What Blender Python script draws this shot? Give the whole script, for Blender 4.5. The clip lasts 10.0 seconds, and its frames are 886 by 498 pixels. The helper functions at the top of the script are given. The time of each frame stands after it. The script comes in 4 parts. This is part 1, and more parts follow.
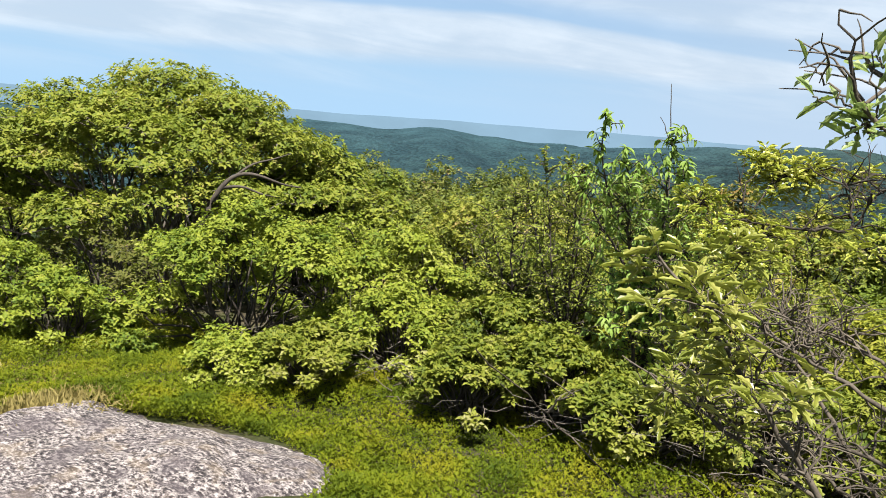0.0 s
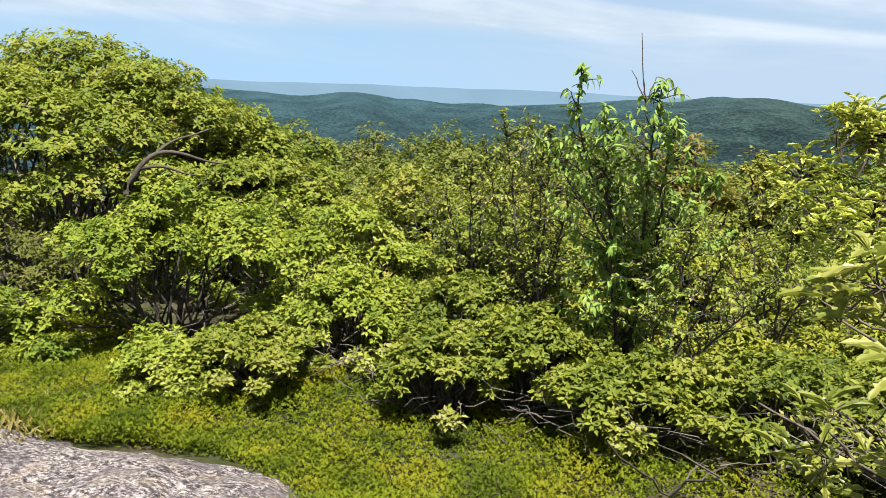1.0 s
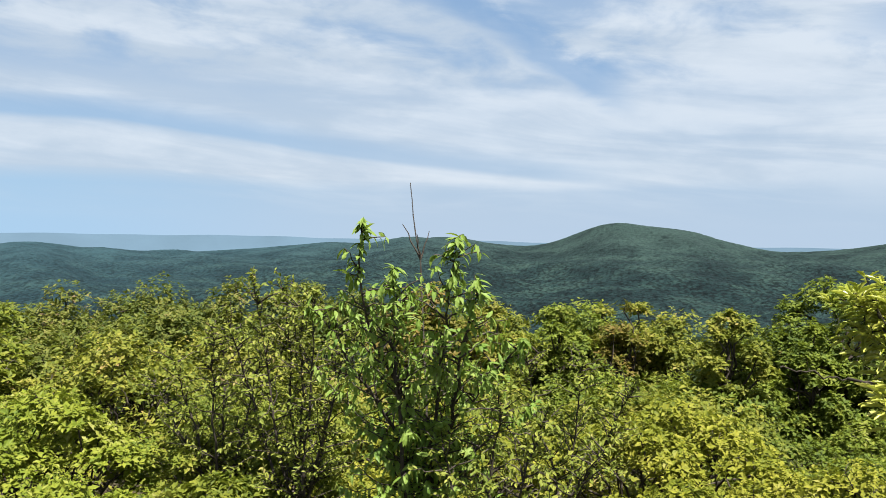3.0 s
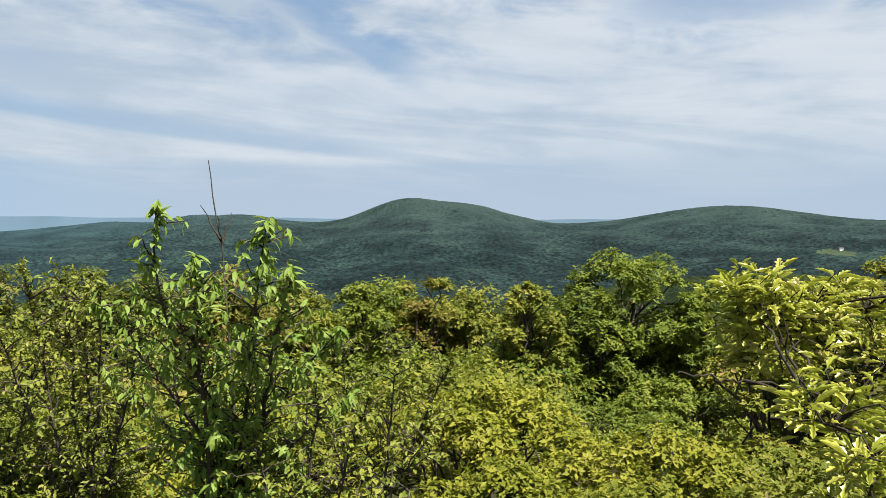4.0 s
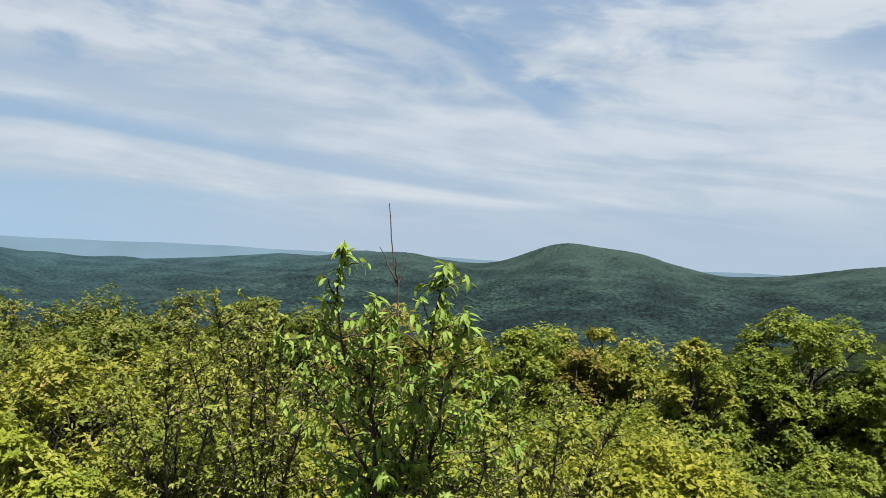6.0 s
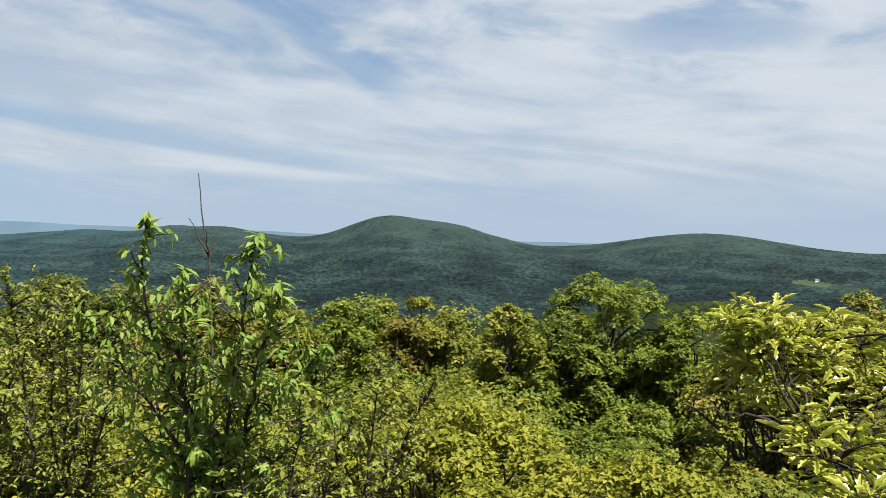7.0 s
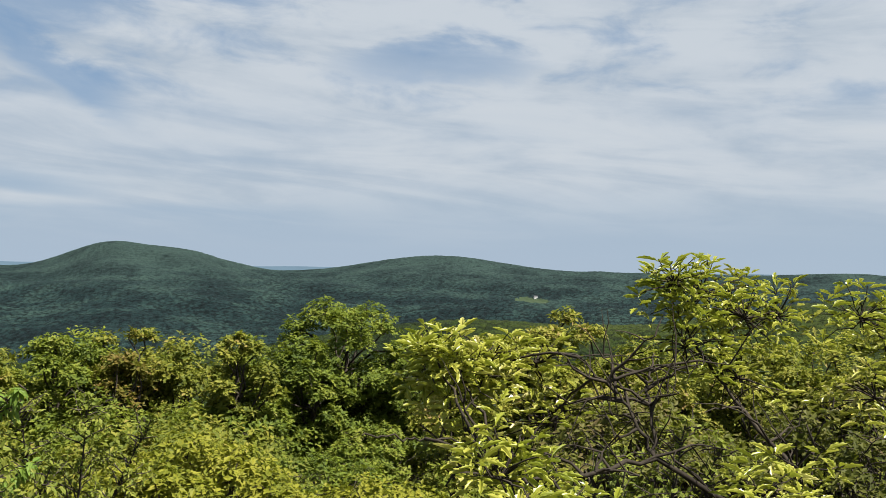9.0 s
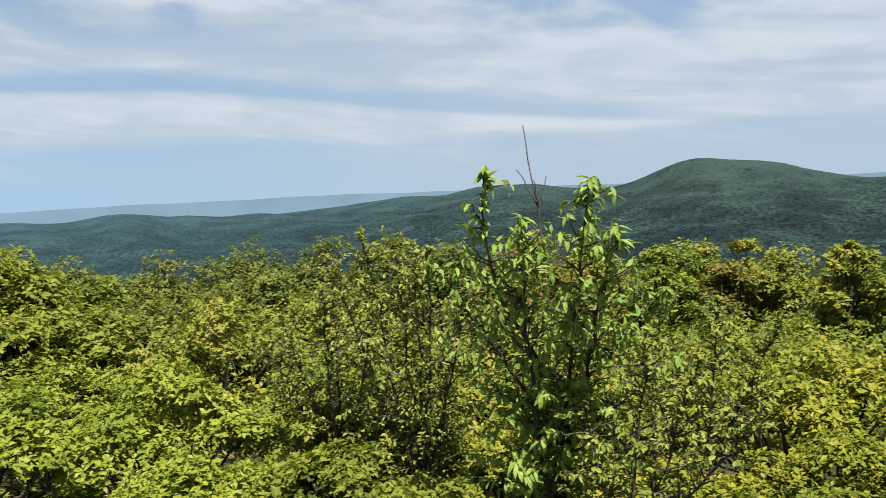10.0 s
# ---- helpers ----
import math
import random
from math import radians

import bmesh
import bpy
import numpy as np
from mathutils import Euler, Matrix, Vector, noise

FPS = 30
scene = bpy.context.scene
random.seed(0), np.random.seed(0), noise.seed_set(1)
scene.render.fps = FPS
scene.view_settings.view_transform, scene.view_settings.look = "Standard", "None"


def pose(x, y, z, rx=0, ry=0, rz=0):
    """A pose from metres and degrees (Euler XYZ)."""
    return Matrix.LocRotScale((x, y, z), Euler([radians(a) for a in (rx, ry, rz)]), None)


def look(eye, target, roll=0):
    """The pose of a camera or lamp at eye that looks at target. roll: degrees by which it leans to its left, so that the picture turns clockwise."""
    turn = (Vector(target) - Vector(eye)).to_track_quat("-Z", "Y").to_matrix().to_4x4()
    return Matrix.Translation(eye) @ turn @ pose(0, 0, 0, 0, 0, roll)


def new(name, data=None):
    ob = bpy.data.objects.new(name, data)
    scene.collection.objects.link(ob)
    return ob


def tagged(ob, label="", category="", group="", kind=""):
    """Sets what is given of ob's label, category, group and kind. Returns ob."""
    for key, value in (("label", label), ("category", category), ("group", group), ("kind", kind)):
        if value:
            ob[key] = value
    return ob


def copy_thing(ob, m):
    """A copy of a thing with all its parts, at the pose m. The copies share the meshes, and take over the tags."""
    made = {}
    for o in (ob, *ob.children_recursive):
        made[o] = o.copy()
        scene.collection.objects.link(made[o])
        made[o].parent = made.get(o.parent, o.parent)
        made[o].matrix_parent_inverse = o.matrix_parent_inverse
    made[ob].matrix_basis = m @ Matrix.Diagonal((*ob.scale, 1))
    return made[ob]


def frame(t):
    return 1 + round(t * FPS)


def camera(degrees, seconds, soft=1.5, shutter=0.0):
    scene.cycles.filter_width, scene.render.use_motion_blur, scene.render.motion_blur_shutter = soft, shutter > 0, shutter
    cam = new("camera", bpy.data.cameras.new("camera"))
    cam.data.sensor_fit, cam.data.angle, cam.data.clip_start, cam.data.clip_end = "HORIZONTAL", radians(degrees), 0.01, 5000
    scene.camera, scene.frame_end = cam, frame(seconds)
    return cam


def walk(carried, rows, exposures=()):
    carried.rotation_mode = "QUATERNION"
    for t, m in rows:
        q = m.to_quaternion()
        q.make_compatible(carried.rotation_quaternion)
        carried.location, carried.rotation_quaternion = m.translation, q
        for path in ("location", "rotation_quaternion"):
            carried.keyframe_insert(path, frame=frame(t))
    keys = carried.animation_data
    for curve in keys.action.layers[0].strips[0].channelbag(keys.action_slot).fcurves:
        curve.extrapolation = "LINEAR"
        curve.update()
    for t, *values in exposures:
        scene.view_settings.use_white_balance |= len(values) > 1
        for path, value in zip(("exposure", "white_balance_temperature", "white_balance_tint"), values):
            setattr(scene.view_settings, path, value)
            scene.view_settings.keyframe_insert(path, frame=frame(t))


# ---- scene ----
# ---------------------------------------------------------------- camera
# seconds, x, y, z, heading, pitch, roll
PATH = [
    (0.0, 1.462, -1.355, 1.651, -37.41, -8.68, 4.56),
    (0.2, 1.385, -1.280, 1.625, -37.25, -8.80, 2.75),
    (0.4, 1.237, -1.240, 1.605, -36.66, -7.20, 4.10),
    (0.5, 1.127, -1.220, 1.618, -35.45, -8.84, 4.24),
    (0.6, 1.035, -1.226, 1.609, -32.84, -9.94, 7.10),
    (1.0, 0.879, -0.972, 1.637, -32.05, -10.87, 2.30),
    (1.2, 0.772, -0.873, 1.621, -31.37, -5.83, 1.70),
    (1.5, 0.618, -0.822, 1.668, -27.64, -5.52, 2.99),
    (2.0, 0.382, -0.718, 1.642, -20.81, -6.99, 3.40),
    (2.5, 0.223, -0.530, 1.656, -16.28, -8.15, 3.09),
    (2.7, 0.177, -0.406, 1.672, -13.48, -4.20, 2.42),
    (3.0, 0.140, -0.257, 1.716, -12.13, -0.62, 0.84),
    (3.2, 0.105, -0.188, 1.715, -8.19, -0.72, -0.30),
    (4.3, 0.003, 0.003, 1.750, 2.49, -2.37, 0.16),
    (4.5, -0.000, 0.000, 1.750, 2.19, -1.55, 0.38),
    (5.0, 0.018, 0.002, 1.762, 2.71, 0.36, 0.61),
    (5.5, -0.058, 0.013, 1.764, -6.60, 0.50, 2.66),
    (5.7, -0.079, 0.025, 1.773, -9.52, 0.74, 2.54),
    (6.8, -0.048, -0.026, 1.751, -0.34, -0.71, 2.19),
    (7.0, -0.029, -0.020, 1.753, 3.27, -0.88, 1.78),
    (7.5, 0.005, -0.013, 1.755, 9.57, -0.74, 2.44),
    (8.0, 0.014, -0.037, 1.769, 15.10, -0.21, 2.61),
    (8.5, 0.050, -0.029, 1.769, 21.55, 1.15, 1.10),
    (9.0, 0.057, -0.020, 1.768, 21.08, 1.16, 0.79),
    (9.1, 0.043, -0.030, 1.766, 20.21, 1.05, 0.79),
    (9.3, -0.008, -0.068, 1.760, 9.75, 0.42, 0.40),
    (9.5, -0.097, -0.093, 1.736, -0.28, -0.94, 0.35),
    (9.8, -0.173, -0.040, 1.709, -10.70, -3.06, -0.42),
    (10.0, -0.165, 0.010, 1.713, -17.49, -3.97, -2.83),
]

cam = camera(55.92, 10.0, soft=0.6, shutter=0.06)


def cam_pose(x, y, z, yaw, pitch, roll):
    a, b = radians(yaw), radians(pitch)
    way = Vector((math.sin(a) * math.cos(b), math.cos(a) * math.cos(b), math.sin(b)))
    eye = Vector((x, y, z))
    return look(eye, eye + way, roll)


walk(cam, [(t, cam_pose(*row)) for t, *row in PATH],
     exposures=[(0.0, 1.73, 6250, 9), (1.5, 1.75, 6250, 9), (2.5, 1.71, 6250, 9), (3.2, 1.51, 6350, 10), (4.5, 1.45, 6500, 10), (5.5, 1.41, 6500, 10), (7.0, 1.42, 6500, 10), (8.5, 1.28, 6500, 10), (9.0, 1.25, 6500, 10), (9.6, 1.31, 6500, 10), (10.0, 1.46, 6500, 10)])

# ---------------------------------------------------------------- sky and sun
SUN_EL, SUN_AZ = 65.0, 142.0   # azimuth clockwise from +y
world = bpy.data.worlds.new("sky")
scene.world = world
world.use_nodes = True


class Nodes:
    """Small helper to write node trees."""

    def __init__(self, tree):
        self.tree = tree
        tree.nodes.clear()

    def add(self, kind, values=None, **props):
        n = self.tree.nodes.new(kind)
        for k, v in props.items():
            setattr(n, k, v)
        for k, v in (values or {}).items():
            if isinstance(v, bpy.types.NodeSocket):
                self.tree.links.new(v, n.inputs[k])
            else:
                n.inputs[k].default_value = v
        return n

    def math(self, op, a, b=0.0, clamp=False):
        return self.add("ShaderNodeMath", {0: a, 1: b}, operation=op, use_clamp=clamp).outputs[0]

    def ramp(self, fac, stops, mode="LINEAR"):
        n = self.add("ShaderNodeValToRGB", {"Fac": fac})
        n.color_ramp.interpolation = mode
        el = n.color_ramp.elements
        while len(el) < len(stops):
            el.new(0.5)
        for e, (p, c) in zip(el, stops):
            e.position, e.color = p, (*c, 1)
        return n.outputs["Color"]

    def smooth(self, x, lo, hi):
        n = self.add("ShaderNodeMapRange", {"Value": x, "From Min": lo, "From Max": hi}, interpolation_type="SMOOTHSTEP")
        return n.outputs["Result"]

    def mix(self, fac, a, b, mode="MIX"):
        n = self.add("ShaderNodeMix", data_type="RGBA", blend_type=mode)
        for k, v in ((0, fac), (6, a), (7, b)):
            if isinstance(v, bpy.types.NodeSocket):
                self.tree.links.new(v, n.inputs[k])
            else:
                n.inputs[k].default_value = v if k == 0 else (*v, 1)
        return n.outputs[2]


w = Nodes(world.node_tree)
sky = w.add("ShaderNodeTexSky", sky_type="NISHITA", sun_disc=False, sun_elevation=radians(SUN_EL), sun_rotation=radians(SUN_AZ),
            altitude=400.0, air_density=1.0, dust_density=1.2, ozone_density=1.4)
direction = w.add("ShaderNodeTexCoord").outputs["Generated"]
xyz = w.add("ShaderNodeSeparateXYZ", {0: direction})
elev = w.math("MULTIPLY", w.math("ARCSINE", xyz.outputs[2]), 57.29578)
azim = w.math("MULTIPLY", w.math("ARCTAN2", xyz.outputs[0], xyz.outputs[1]), 57.29578)


def sky_noise(sx, sy, shear, seed, detail, rough=0.55, warp=0.0):
    v = w.math("ADD", w.math("MULTIPLY", elev, sy), w.math("MULTIPLY", azim, shear))
    p = w.add("ShaderNodeCombineXYZ", {0: w.math("MULTIPLY", azim, sx), 1: v, 2: seed})
    n = w.add("ShaderNodeTexNoise", {"Vector": p.outputs[0], "Scale": 1.0, "Detail": detail, "Roughness": rough, "Distortion": warp})
    return n.outputs["Fac"]


broad = sky_noise(0.035, 0.13, 0.012, 3.7, 4, 0.5, 0.3)
fine = sky_noise(0.055, 0.42, 0.035, 11.2, 7, 0.55, 0.5)
puff = sky_noise(0.17, 0.46, 0.02, 23.1, 7, 0.56, 0.3)
lift = sky_noise(0.06, 0.02, 0.0, 7.3, 3)
# a sheet of thin cloud with a level lower edge: westwards a bright streak that widens, a greyer furrow over it, then the deck, with blue gaps higher up
left = w.math("MINIMUM", w.math("MAXIMUM", w.math("MULTIPLY", azim, -1.0), 0.0), 34.0)
edge = w.math("ADD", elev, w.math("MULTIPLY", w.math("SUBTRACT", lift, 0.5), 1.0))
edge = w.math("ADD", edge, w.math("MULTIPLY", w.math("SUBTRACT", fine, 0.5), 1.0))
crest = w.math("ADD", 3.75, w.math("MULTIPLY", left, 0.10))
over = w.math("SUBTRACT", edge, crest)
west_side, east_side = w.smooth(azim, 3.0, -6.0), w.smooth(azim, 4.0, 18.0)
streak = w.math("MULTIPLY", w.math("MULTIPLY", w.smooth(edge, 3.1, 4.3), w.smooth(over, 0.45, -0.45)), west_side)
furrow = w.math("MULTIPLY", w.math("MULTIPLY", w.smooth(over, -0.15, 0.30), w.smooth(over, 2.1, 0.5)), west_side)
under = w.mix(east_side, w.smooth(edge, 3.05, 4.3), w.smooth(edge, 1.0, 6.5))
mottle = w.math("ADD", w.math("MULTIPLY", broad, 0.5), w.math("MULTIPLY", puff, 0.5))
mottle = w.math("ADD", mottle, w.math("MULTIPLY", w.smooth(azim, -12.0, 14.0), 0.05))
upper = w.math("ADD", 0.30, w.math("MULTIPLY", w.smooth(mottle, 0.41, 0.58), 0.62))
deck = w.math("ADD", w.math("ADD", 0.74, w.math("MULTIPLY", east_side, 0.12)), w.math("MULTIPLY", w.math("SUBTRACT", fine, 0.5), 0.7))
veil = w.mix(w.smooth(edge, 9.3, 11.8), deck, upper)
veil = w.math("MULTIPLY", veil, w.math("SUBTRACT", 1.0, w.math("MULTIPLY", furrow, 0.78)))
veil = w.math("MAXIMUM", veil, w.math("MULTIPLY", streak, w.math("ADD", 0.62, w.math("MULTIPLY", fine, 0.45))))
ruffle = w.math("ADD", w.math("MULTIPLY", w.math("SUBTRACT", puff, 0.5), 4.5), w.math("MULTIPLY", w.math("SUBTRACT", fine, 0.5), 3.0))
slant = w.math("ADD", w.math("ADD", w.math("SUBTRACT", elev, 9.9), w.math("MULTIPLY", azim, 0.52)), ruffle)
gap = w.math("MULTIPLY", w.smooth(w.math("ABSOLUTE", slant), 1.7, 0.3), w.math("MULTIPLY", w.smooth(azim, 1.5, -2.5), w.smooth(azim, -22.0, -12.0)))
ax, ay = w.math("DIVIDE", w.math("SUBTRACT", azim, 20.5), 5.5), w.math("DIVIDE", w.math("ADD", w.math("SUBTRACT", elev, 13.7), ruffle), 1.1)
round_gap = w.smooth(w.math("ADD", w.math("MULTIPLY", ax, ax), w.math("MULTIPLY", ay, ay)), 2.6, 0.0)
veil = w.math("MULTIPLY", veil, w.math("SUBTRACT", 1.0, w.math("MAXIMUM", w.math("MULTIPLY", gap, 0.72), w.math("MULTIPLY", round_gap, 0.55))))
high = w.smooth(elev, 46.0, 22.0)
cover = w.math("MULTIPLY", w.math("MULTIPLY", under, high), veil, clamp=True)
thin = w.math("MULTIPLY", w.smooth(w.math("ADD", fine, w.math("MULTIPLY", broad, 0.4)), 0.60, 0.90), 0.28)
cover = w.math("MAXIMUM", cover, w.math("MULTIPLY", thin, w.smooth(elev, 0.5, 3.0)))
low_sky = w.mix(0.55, sky.outputs["Color"], (3.9, 6.4, 9.9))
above = w.mix(w.smooth(elev, 18.0, 40.0), low_sky, sky.outputs["Color"])
base = w.mix(w.smooth(elev, 11.0, 0.0), above, w.mix(w.smooth(azim, -12.0, -42.0), (5.7, 7.1, 8.7), (4.9, 7.2, 9.5)))
glow = w.math("ADD", w.math("MULTIPLY", w.smooth(azim, -25.0, 22.0), 0.13), w.math("MULTIPLY", streak, 0.05))
cloud = w.mix(w.smooth(w.math("ADD", glow, w.math("ADD", w.math("MULTIPLY", fine, 0.6), w.math("MULTIPLY", puff, 0.4))), 0.45, 0.70), (6.5, 7.5, 8.6), (8.6, 9.3, 10.0))
sky_col = w.mix(cover, base, cloud)
bg = w.add("ShaderNodeBackground", {"Color": sky_col, "Strength": 0.030})
w.tree.links.new(bg.outputs[0], w.add("ShaderNodeOutputWorld").inputs[0])

sun = new("sun", bpy.data.lights.new("sun", "SUN"))
sun.data.energy, sun.data.angle, sun.data.color = 5.0, radians(0.6), (1.0, 0.95, 0.86)
a, b = radians(SUN_AZ), radians(SUN_EL)
sun.matrix_world = look((0, 0, 60), Vector((0, 0, 60)) - Vector((math.sin(a) * math.cos(b), math.cos(a) * math.cos(b), math.sin(b))))

# ---------------------------------------------------------------- materials
def material(name):
    m = bpy.data.materials.new(name)
    m.use_nodes = True
    return m, Nodes(m.node_tree)


def leaf_material(name, stops, gloss=0.55, through_light=0.32, patch=0.5, shine=0.12):
    """Leaves: each one its own tone, patches of tone through the plant, light shining through."""
    m, n = material(name)
    rnd = n.add("ShaderNodeNewGeometry").outputs["Random Per Island"]
    own = n.add("ShaderNodeObjectInfo").outputs["Random"]
    obj = n.add("ShaderNodeTexCoord").outputs["Object"]
    big = n.add("ShaderNodeTexNoise", {"Vector": obj, "Scale": 2.2, "Detail": 3.0}).outputs["Fac"]
    fac = n.math("ADD", n.math("MULTIPLY", rnd, 1.0 - patch), n.math("MULTIPLY", n.smooth(big, 0.3, 0.7), patch))
    fac = n.math("ADD", fac, n.math("MULTIPLY", n.math("SUBTRACT", own, 0.5), 0.2))
    col = n.ramp(fac, stops)
    grain = n.add("ShaderNodeTexNoise", {"Vector": obj, "Scale": 60.0, "Detail": 2.0}).outputs["Fac"]
    col = n.mix(n.math("MULTIPLY", grain, 0.22), col, (0.03, 0.05, 0.012))
    bsdf = n.add("ShaderNodeBsdfPrincipled", {"Base Color": col, "Roughness": gloss, "Specular IOR Level": shine})
    lit = n.add("ShaderNodeBsdfTranslucent", {"Color": n.mix(0.4, col, (0.26, 0.32, 0.02))})
    mix = n.add("ShaderNodeMixShader", {0: through_light, 1: bsdf.outputs[0], 2: lit.outputs[0]})
    n.tree.links.new(mix.outputs[0], n.add("ShaderNodeOutputMaterial").inputs[0])
    return m


LEAF_BRIGHT = leaf_material("leaf_bright", [(0.0, (0.0609, 0.1018, 0.0145)), (0.35, (0.1462, 0.1845, 0.0188)), (0.75, (0.2339, 0.2530, 0.0289)), (1.0, (0.3040, 0.3002, 0.0941))])
LEAF_OLIVE = leaf_material("leaf_olive", [(0.0, (0.0562, 0.0857, 0.0139)), (0.4, (0.1344, 0.1622, 0.0185)), (0.85, (0.2198, 0.2227, 0.0308)), (1.0, (0.2443, 0.1884, 0.0694))])
LEAF_YELLOW = leaf_material("leaf_yellow", [(0.0, (0.0547, 0.0747, 0.0093)), (0.35, (0.1639, 0.1790, 0.0172)), (0.75, (0.2623, 0.2518, 0.0293)), (1.0, (0.2885, 0.2679, 0.0677))])
LEAF_FRONT = leaf_material("leaf_front", [(0.0, (0.0414, 0.0635, 0.0095)), (0.35, (0.1224, 0.1463, 0.0161)), (0.75, (0.2070, 0.2098, 0.0294)), (1.0, (0.2622, 0.2420, 0.1012))])
# split off from leaf_olive so this scrub's brightness is matched in its colour
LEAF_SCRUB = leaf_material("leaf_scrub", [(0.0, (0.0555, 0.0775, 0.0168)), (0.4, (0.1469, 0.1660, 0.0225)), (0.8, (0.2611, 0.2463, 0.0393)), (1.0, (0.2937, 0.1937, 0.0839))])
LEAF_OPEN = leaf_material("leaf_open", [(0.0, (0.080, 0.112, 0.024)), (0.4, (0.165, 0.200, 0.032)), (0.85, (0.265, 0.275, 0.052)), (1.0, (0.330, 0.240, 0.110))])
LEAF_DEEP = leaf_material("leaf_deep", [(0.0, (0.0454, 0.0734, 0.0152)), (0.5, (0.1239, 0.1638, 0.0210)), (0.9, (0.2117, 0.2345, 0.0324)), (1.0, (0.2873, 0.2826, 0.0858))])
LEAF_BROWN = leaf_material("leaf_brown", [(0.0, (0.0340, 0.0420, 0.0108)), (0.4, (0.0850, 0.0920, 0.0162)), (0.8, (0.1300, 0.1220, 0.0324)), (1.0, (0.1400, 0.0950, 0.0486))])
LEAF_HEDGE = leaf_material("leaf_hedge", [(0.0, (0.0421, 0.0677, 0.0177)), (0.5, (0.1052, 0.1245, 0.0236)), (0.85, (0.1754, 0.1726, 0.0383)), (1.0, (0.2163, 0.1420, 0.0811))])
LEAF_RUSSET = leaf_material("leaf_russet", [(0.0, (0.050, 0.060, 0.010)), (0.4, (0.130, 0.122, 0.020)), (0.75, (0.180, 0.125, 0.034)), (1.0, (0.200, 0.105, 0.040))])
LEAF_CHERRY = leaf_material("leaf_cherry", [(0.0, (0.0769, 0.1528, 0.0290)), (0.5, (0.1729, 0.2605, 0.0413)), (1.0, (0.2817, 0.3562, 0.0929))], gloss=0.48, through_light=0.38, shine=0.18)
LEAF_OAK = leaf_material("leaf_oak", [(0.0, (0.110, 0.150, 0.016)), (0.45, (0.290, 0.315, 0.034)), (0.85, (0.430, 0.420, 0.075)), (1.0, (0.540, 0.480, 0.210))], gloss=0.32, through_light=0.34, shine=0.5)
# darker copy of leaf_oak, toned down in colour for the nearer shrub
LEAF_OAK_DULL = leaf_material("leaf_oak_dull", [(0.0, (0.0922, 0.1149, 0.0161)), (0.5, (0.2174, 0.2286, 0.0377)), (0.85, (0.3162, 0.3002, 0.0754)), (1.0, (0.3952, 0.3518, 0.1682))], gloss=0.36, through_light=0.36, shine=0.4)
LEAF_PALE = leaf_material("leaf_pale", [(0.0, (0.1650, 0.2310, 0.0660)), (0.5, (0.2970, 0.3740, 0.1320)), (1.0, (0.4620, 0.5280, 0.2640))], gloss=0.36, through_light=0.45, shine=0.4)
LEAF_HEATH = leaf_material("leaf_heath", [(0.0, (0.0377, 0.0582, 0.0033)), (0.45, (0.1180, 0.1394, 0.0052)), (0.85, (0.1793, 0.1676, 0.0079)), (1.0, (0.1887, 0.1323, 0.0144))], patch=0.72, shine=0.06)
GRASS_DRY = leaf_material("grass_dry", [(0.0, (0.22, 0.17, 0.055)), (0.6, (0.34, 0.27, 0.10)), (1.0, (0.42, 0.36, 0.17))], gloss=0.6, through_light=0.35, shine=0.1)


def bark_material(name, dark, light, scale=30.0):
    m, n = material(name)
    obj = n.add("ShaderNodeTexCoord").outputs["Object"]
    t = n.add("ShaderNodeTexNoise", {"Vector": obj, "Scale": scale, "Detail": 6.0, "Roughness": 0.7}).outputs["Fac"]
    big = n.add("ShaderNodeTexNoise", {"Vector": obj, "Scale": 3.0, "Detail": 3.0}).outputs["Fac"]
    col = n.ramp(n.math("ADD", n.math("MULTIPLY", t, 0.6), n.math("MULTIPLY", big, 0.4)), [(0.32, dark), (0.62, light)])
    bump = n.add("ShaderNodeBump", {"Height": t, "Strength": 0.5, "Distance": 0.004})
    b = n.add("ShaderNodeBsdfPrincipled", {"Base Color": col, "Roughness": 0.85, "Specular IOR Level": 0.12, "Normal": bump.outputs[0]})
    n.tree.links.new(b.outputs[0], n.add("ShaderNodeOutputMaterial").inputs[0])
    return m


BARK_DARK = bark_material("bark_dark", (0.022, 0.018, 0.015), (0.075, 0.062, 0.05))
BARK_GREY = bark_material("bark_grey", (0.048, 0.04, 0.0336), (0.16, 0.136, 0.112))
BARK_OAK = bark_material("bark_oak", (0.011, 0.009, 0.007), (0.050, 0.041, 0.031), 55.0)
BARK_TWIG = bark_material("bark_twig", (0.030, 0.025, 0.019), (0.115, 0.094, 0.072), 45.0)


